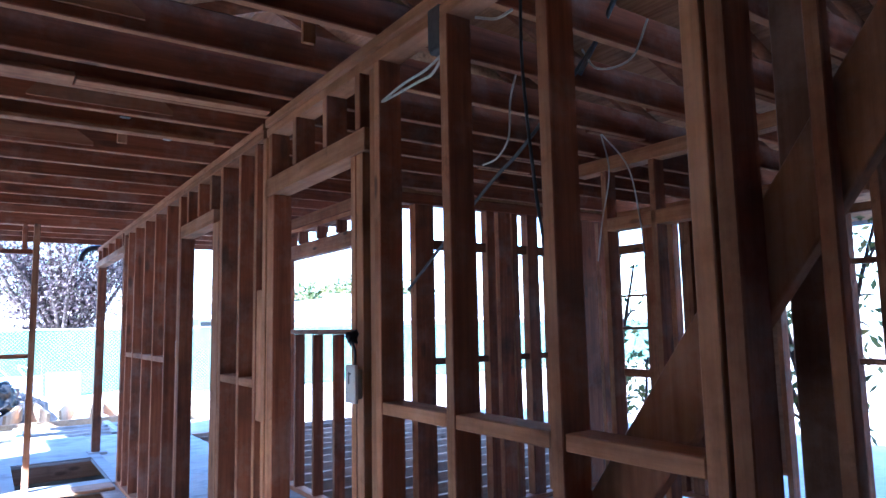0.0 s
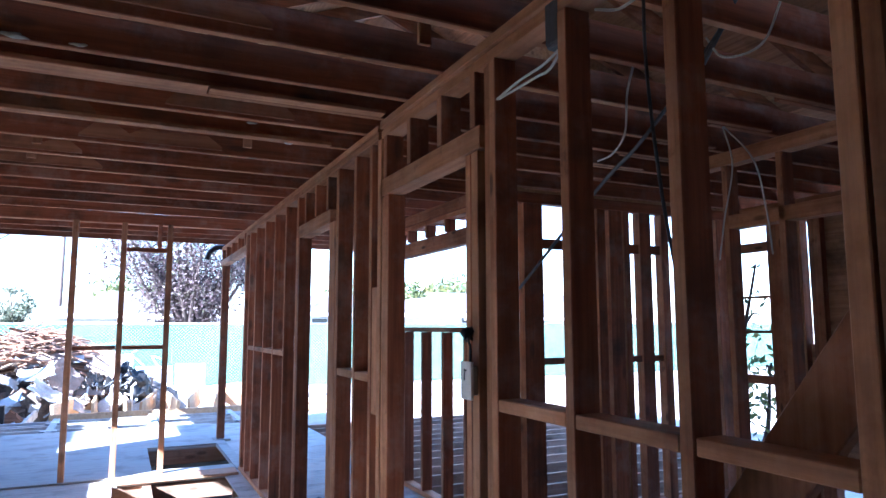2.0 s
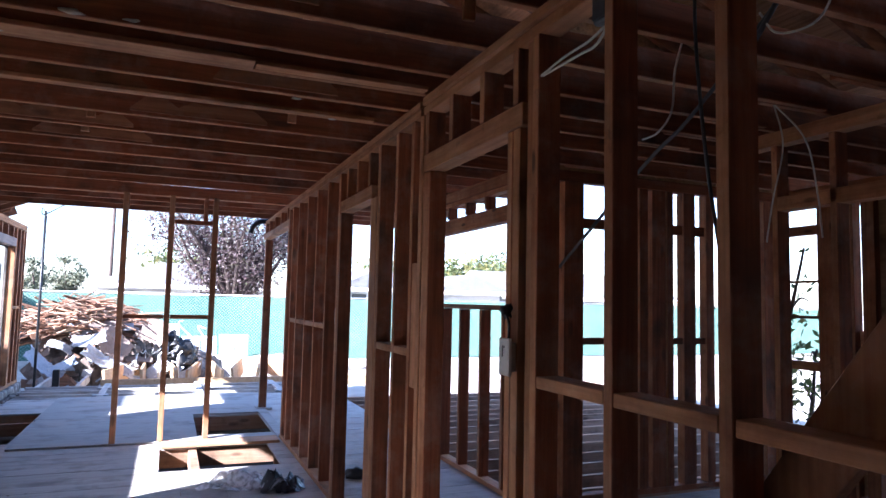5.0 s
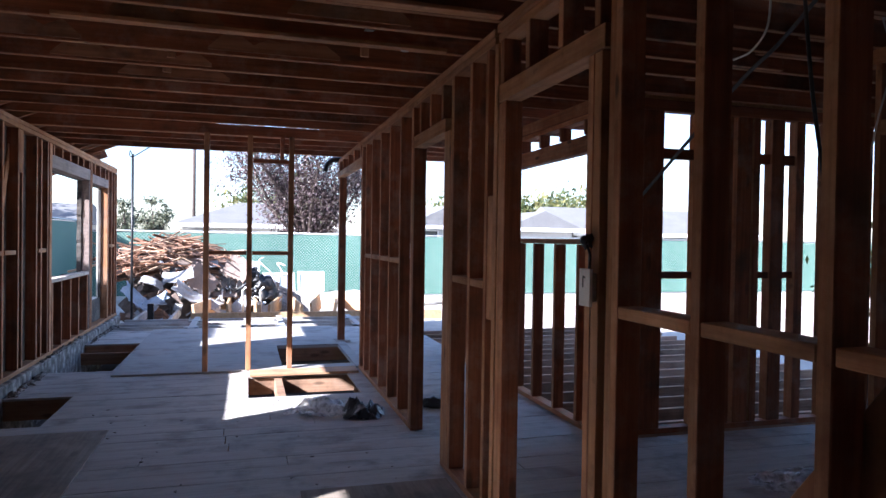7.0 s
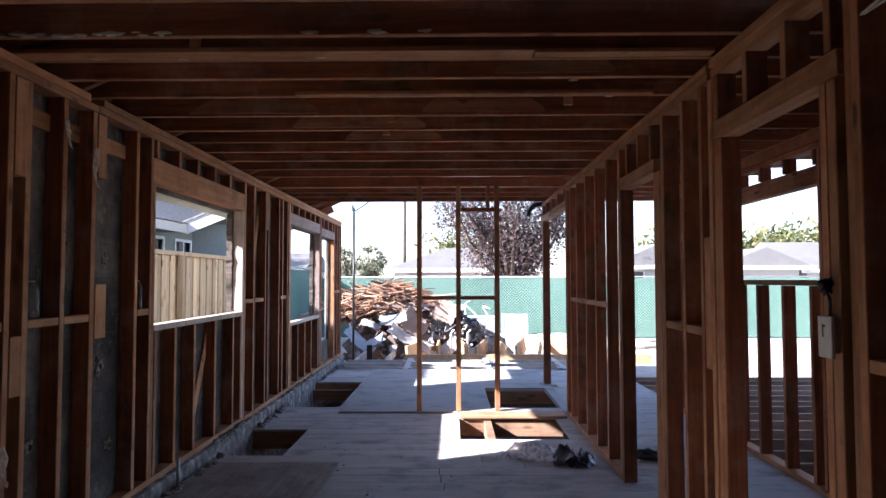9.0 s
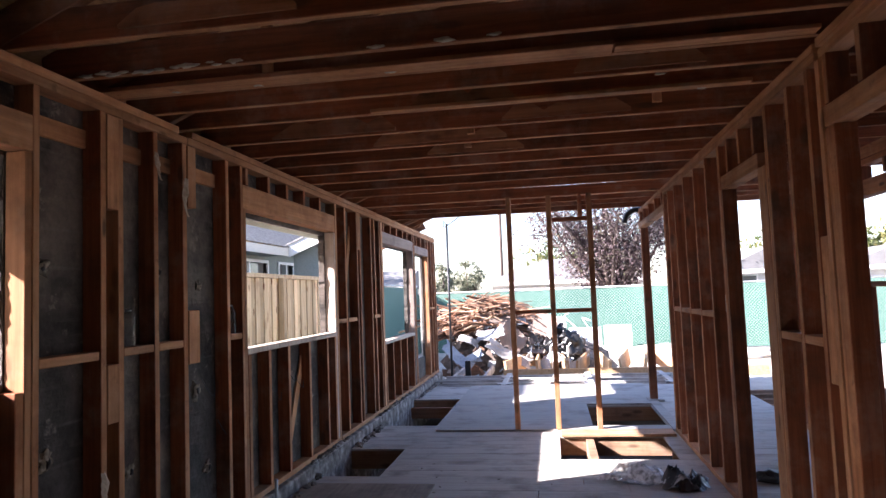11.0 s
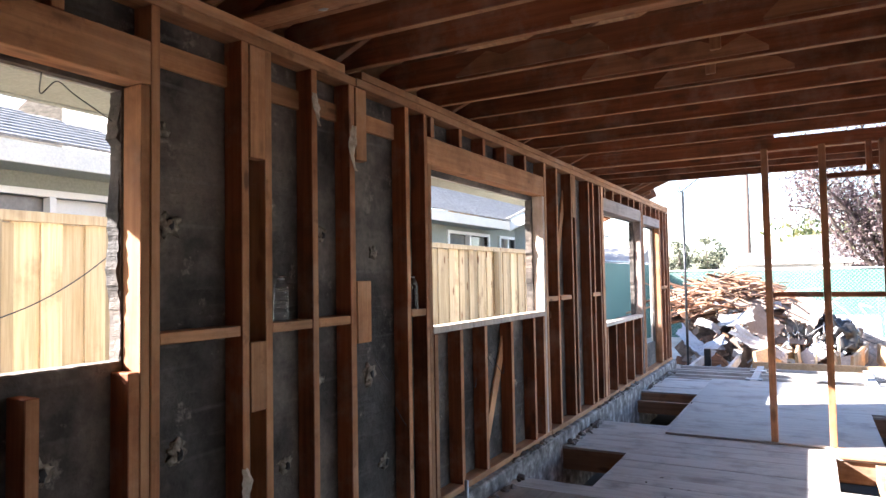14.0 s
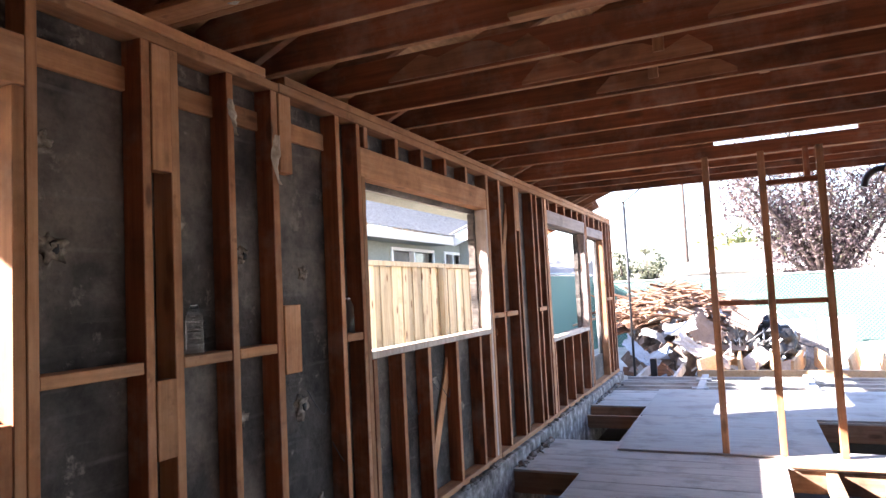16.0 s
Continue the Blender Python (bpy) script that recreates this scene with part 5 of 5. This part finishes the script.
blob("black_bag", (0.0, 14.1, 0.55), 0.2, BLACK, 11, dp, "black rubbish bag", (0.9, 0.8, 1.0), 0.5, 4)
tagged(box("white_panel", (-0.55, 21.55, -0.52), (0.30, 21.60, 0.62), WHITE, m=None), "large white panel propped near the fence", "panel")

def old_window(x0, x1, y, z0, z1, tilt, turn):
    w = empty("old_window", "salvaged white-framed window leaning by the fence", "window", group="salvaged windows", at=(0, 0, 0))
    m = pose((x0 + x1) / 2, y, z0, tilt, 0, turn)
    hw, hh = (x1 - x0) / 2, z1 - z0
    for a, b in (((-hw, -0.03, 0), (hw, 0.03, 0.07)), ((-hw, -0.03, hh - 0.07), (hw, 0.03, hh)), ((-hw, -0.03, 0.072), (-hw + 0.07, 0.03, hh - 0.072)), ((hw - 0.07, -0.03, 0.072), (hw, 0.03, hh - 0.072)), ((-0.02, -0.025, 0.072), (0.02, 0.025, hh - 0.072))):
        box("window_frame", a, b, WHITE, w, m=m)
    for a, b in ((-hw + 0.07, -0.022), (0.022, hw - 0.07)):
        box("pane", (a, -0.004, 0.072), (b, 0.004, hh - 0.072), BLUEGREY, w, "blue-grey dusty glass", 0.001, m)
    return w


old_window(0.38, 1.36, 21.2, -0.31, 0.28, -14, 6)
old_window(1.43, 2.26, 21.3, -0.31, 0.32, -12, -4)
blob("dirt_bank", (1.4, 20.9, -0.72), 1.1, DIRT, 16, None, "", (2.0, 0.75, 0.37), 0.2, 5)
tagged(bpy.data.objects["dirt_bank"], "low pale bank of earth along the screened fence", "dirt", kind="stuff")
blob("dirt_mound", (3.4, 19.5, -0.75), 1.2, DIRT, 6, None, "", (2.6, 1.0, 0.42), 0.3, 5)
tagged(bpy.data.objects["dirt_mound"], "low pale mound of dug earth", "dirt", kind="stuff")


# ---- trees ----
def tree(name, label, at, height, spread, trunk_h, leaves, mat, leaf, seed, limbs=9, bare=0.25, base=0.0):
    r = random.Random(seed)
    t = empty(name, label, "tree", at=at)
    j = Join()
    j.add(tube_geo(curve_points(((0, 0, -0.02), (0.05, 0.02, trunk_h * 0.6), (0.0, 0.0, trunk_h))), height * 0.035, 10, 0.8))
    tips = []
    for i in range(limbs):
        a = 2 * math.pi * i / limbs + r.uniform(-0.3, 0.3)
        rr = spread * r.uniform(0.55, 1.0)
        hz = trunk_h + (height - trunk_h) * r.uniform(0.45, 1.0)
        p0 = Vector((0, 0, trunk_h * r.uniform(0.8, 1.0)))
        p2 = Vector((math.cos(a) * rr, math.sin(a) * rr, hz))
        p1 = (p0 + p2) / 2 + Vector((r.uniform(-0.2, 0.2), r.uniform(-0.2, 0.2), 0.12 * height * r.uniform(-0.5, 0.8)))
        pts = curve_points((p0, p1, p2), 6)
        j.add(tube_geo(pts, height * 0.016, 6, 0.25))
        tips += pts[3:]
        for k in range(4):
            s = pts[r.randrange(3, len(pts))]
            e = s + Vector((r.uniform(-1, 1), r.uniform(-1, 1), r.uniform(-0.2, 1))) * spread * 0.38
            sub = curve_points((s, (s + e) / 2 + Vector((0, 0, 0.06)), e), 4)
            j.add(tube_geo(sub, height * 0.006, 5, 0.3))
            tips += sub
    joined("trunk", j, BARK, t, "", True)
    vs, fs = [], []
    for i in range(leaves):
        c = r.choice(tips) + Vector((r.gauss(0, 1), r.gauss(0, 1), r.gauss(0, 1))) * spread * bare
        if c.z < base:
            c.z = base + r.random() * 0.5
        u = Vector((r.gauss(0, 1), r.gauss(0, 1), r.gauss(0, 1))).normalized()
        w = u.cross(Vector((r.gauss(0, 1), r.gauss(0, 1), r.gauss(0, 1)))).normalized()
        s = leaf * r.uniform(0.6, 1.4)
        o = len(vs)
        vs += [c - u * s, c + w * s * 0.45 + u * s * 0.1, c + u * s, c - w * s * 0.45 + u * s * 0.1]
        fs.append([o, o + 1, o + 2, o + 3])
    ob = new("crown", mesh_of("crown", [tuple(v) for v in vs], fs, mat))
    ob.parent = t
    ob["kind"] = "stuff"
    return t


tree("plum_tree", "purple-leaved plum tree with sparse outer twigs", (2.2, 26.5, -0.52), 6.2, 2.95, 1.7, 24000, PURPLE, 0.060, 3, 21, 0.115, 1.9)
tree("shrub_tree", "dull green tree beyond the far roofs", (-5.3, 42.0, -0.5), 3.8, 0.85, 1.5, 1100, DULLGREEN, 0.13, 5, 8, 0.2, 1.8)
tree("shrub_tree", "dull green tree beyond the far roofs", (-7.4, 46.0, -0.5), 4.0, 0.8, 1.5, 800, DULLGREEN, 0.13, 6, 8, 0.2, 1.8)
for i, (x, y, h) in enumerate(((17.0, 44.0, 4.3), (20.5, 45.0, 4.6), (23.5, 46.0, 5.0), (27.0, 45.0, 4.6), (14.6, 46.0, 4.2), (1.0, 48.0, 4.4))):
    tree("garden_tree", "sunlit yellow-green tree behind the far houses", (x, y, -0.5), h, 2.4, 1.6, 3800, GREEN, 0.2, 20 + i, 9, 0.22, 1.5)
tree("autumn_tree", "yellow and brown autumn tree behind the neighbour's roof", (-16.8, 36.0, -0.5), 7.2, 3.6, 2.5, 7000, AUTUMN, 0.15, 60, 12, 0.16, 2.5)
tree("window_shrub", "thin leafy shrub growing outside the far window", (5.35, 4.66, -0.5), 2.6, 0.42, 0.5, 420, GREEN, 0.045, 40, 4, 0.3, 0.3)
tree("window_shrub", "thin leafy shrub growing outside the far window", (5.9, 2.9, -0.5), 2.9, 0.65, 0.6, 560, GREEN, 0.05, 41, 5, 0.3, 0.35)

# ---- far houses ----
def far_house(label, x0, x1, y0, y1, eave, ridge, along="x", windows=(), garage=None, hip=0.0):
    h = empty("far_house", label, "house", group="houses across the street")
    box("wall", (x0, y0, -0.5), (x1, y1, eave), PALEWALL, h, ch=0.01)
    o = 0.5
    if along == "x":
        ym = (y0 + y1) / 2
        vs = [(x0 - o, y0 - o, eave), (x1 + o, y0 - o, eave), (x1 + o - hip, ym, ridge), (x0 - o + hip, ym, ridge), (x0 - o, y1 + o, eave), (x1 + o, y1 + o, eave)]
        fs = [[0, 1, 2, 3], [3, 2, 5, 4], [0, 3, 4], [1, 5, 2], [0, 4, 5, 1]]
    else:
        xm = (x0 + x1) / 2
        vs = [(x0 - o, y0 - o, eave), (xm, y0 - o, ridge), (xm, y1 + o, ridge), (x0 - o, y1 + o, eave), (x1 + o, y0 - o, eave), (x1 + o, y1 + o, eave)]
        fs = [[0, 1, 2, 3], [1, 4, 5, 2], [0, 4, 1], [3, 2, 5], [0, 3, 5, 4]]
    joined("roof", Join().add(([Vector(v) for v in vs], fs)), PALEROOF, h)
    box("fascia", (x0 - o, y0 - o - 0.03, eave - 0.12), (x1 + o, y0 - o, eave + 0.06), WHITE, h)
    for a, b, c, d in windows:
        wn_ = box("window", (a, y0 - 0.06, c), (b, y0 - 0.01, d), WHITE, h)
        box("pane", (a + 0.08, y0 - 0.075, c + 0.08), (b - 0.08, y0 - 0.062, d - 0.08), DARKGLASS, wn_)
    if garage:
        a, b, c, d = garage
        g = box("garage_door", (a, y0 - 0.06, c), (b, y0 - 0.01, d), WHITE, h)
        for i in range(5):
            u = a + (b - a) * (i + 0.5) / 5
            box("pane", (u - 0.16, y0 - 0.075, d - 0.4), (u + 0.16, y0 - 0.062, d - 0.18), DARKGLASS, g)
    return h


far_house("white single-storey house with a low pale roof", -3.0, 4.2, 33.0, 41.0, 1.9, 3.15, "x", ((1.2, 2.6, 0.4, 1.75),), (-2.5, -0.1, -0.5, 1.65), 3.0)
far_house("white gabled house across the street", 7.6, 11.4, 31.5, 39.0, 2.0, 3.1, "y", ((8.0, 8.9, 1.0, 1.85),))
far_house("white gabled house across the street", 12.2, 15.6, 30.5, 38.0, 1.95, 2.85, "y")
far_house("long white house across the street", 16.2, 27.0, 31.0, 38.0, 1.8, 3.3, "x", ((17.0, 18.6, 0.8, 1.6), (21.0, 22.6, 0.8, 1.6)))
far_house("pale house beyond the lumber", -17.0, -8.6, 36.0, 44.0, 1.9, 3.0, "x", ((-9.6, -8.4, 0.6, 1.7),))
up = empty("utility_pole", "tall wooden utility pole with crossarm", "pole", at=(-3.0, 40.0, -0.5))
joined("pole", Join().add(tube_geo([(0, 0, 0), (0, 0, 9.5)], 0.10, 10, 0.8)), BARK, up, "", True)
box("crossarm", (-0.9, -0.06, 8.6), (0.9, 0.06, 8.75), BARK, up)

# crumbs of concrete and dirt along the stem wall, dust and chips on the floor
cr = Join()
for i in range(260):
    y_ = rng.uniform(3.2, 11.0)
    r_ = rng.uniform(0.006, 0.028)
    c_ = (-2.0 + abs(rng.gauss(0, 0.03)), y_, r_ * 0.5 if not (5.4 < y_ < 6.45 or 7.45 < y_ < 9.4) else 0.097 + r_ * 0.4)
    if c_[2] > 0.09:
        c_ = (-2.05, y_, c_[2])
    cr.box((-r_, -r_ * 0.8, -r_ * 0.6), (r_, r_ * 0.8, r_ * 0.6), r_ * 0.3, pose(*c_, rng.uniform(-40, 40), rng.uniform(-40, 40), rng.uniform(0, 180)))
for i in range(36):
    r_ = rng.uniform(0.003, 0.008)
    cr.box((-r_ * 1.6, -r_, -r_ * 0.3), (r_ * 1.6, r_, r_ * 0.3), r_ * 0.2, pose(rng.uniform(-1.3, 0.95), rng.uniform(3.2, 5.9), r_ * 0.3, 0, 0, rng.uniform(0, 180)))
tagged(joined("rubble_crumbs", cr, CONCRETE), "crumbs of concrete and wood chips on the floor", "rubble", kind="stuff")
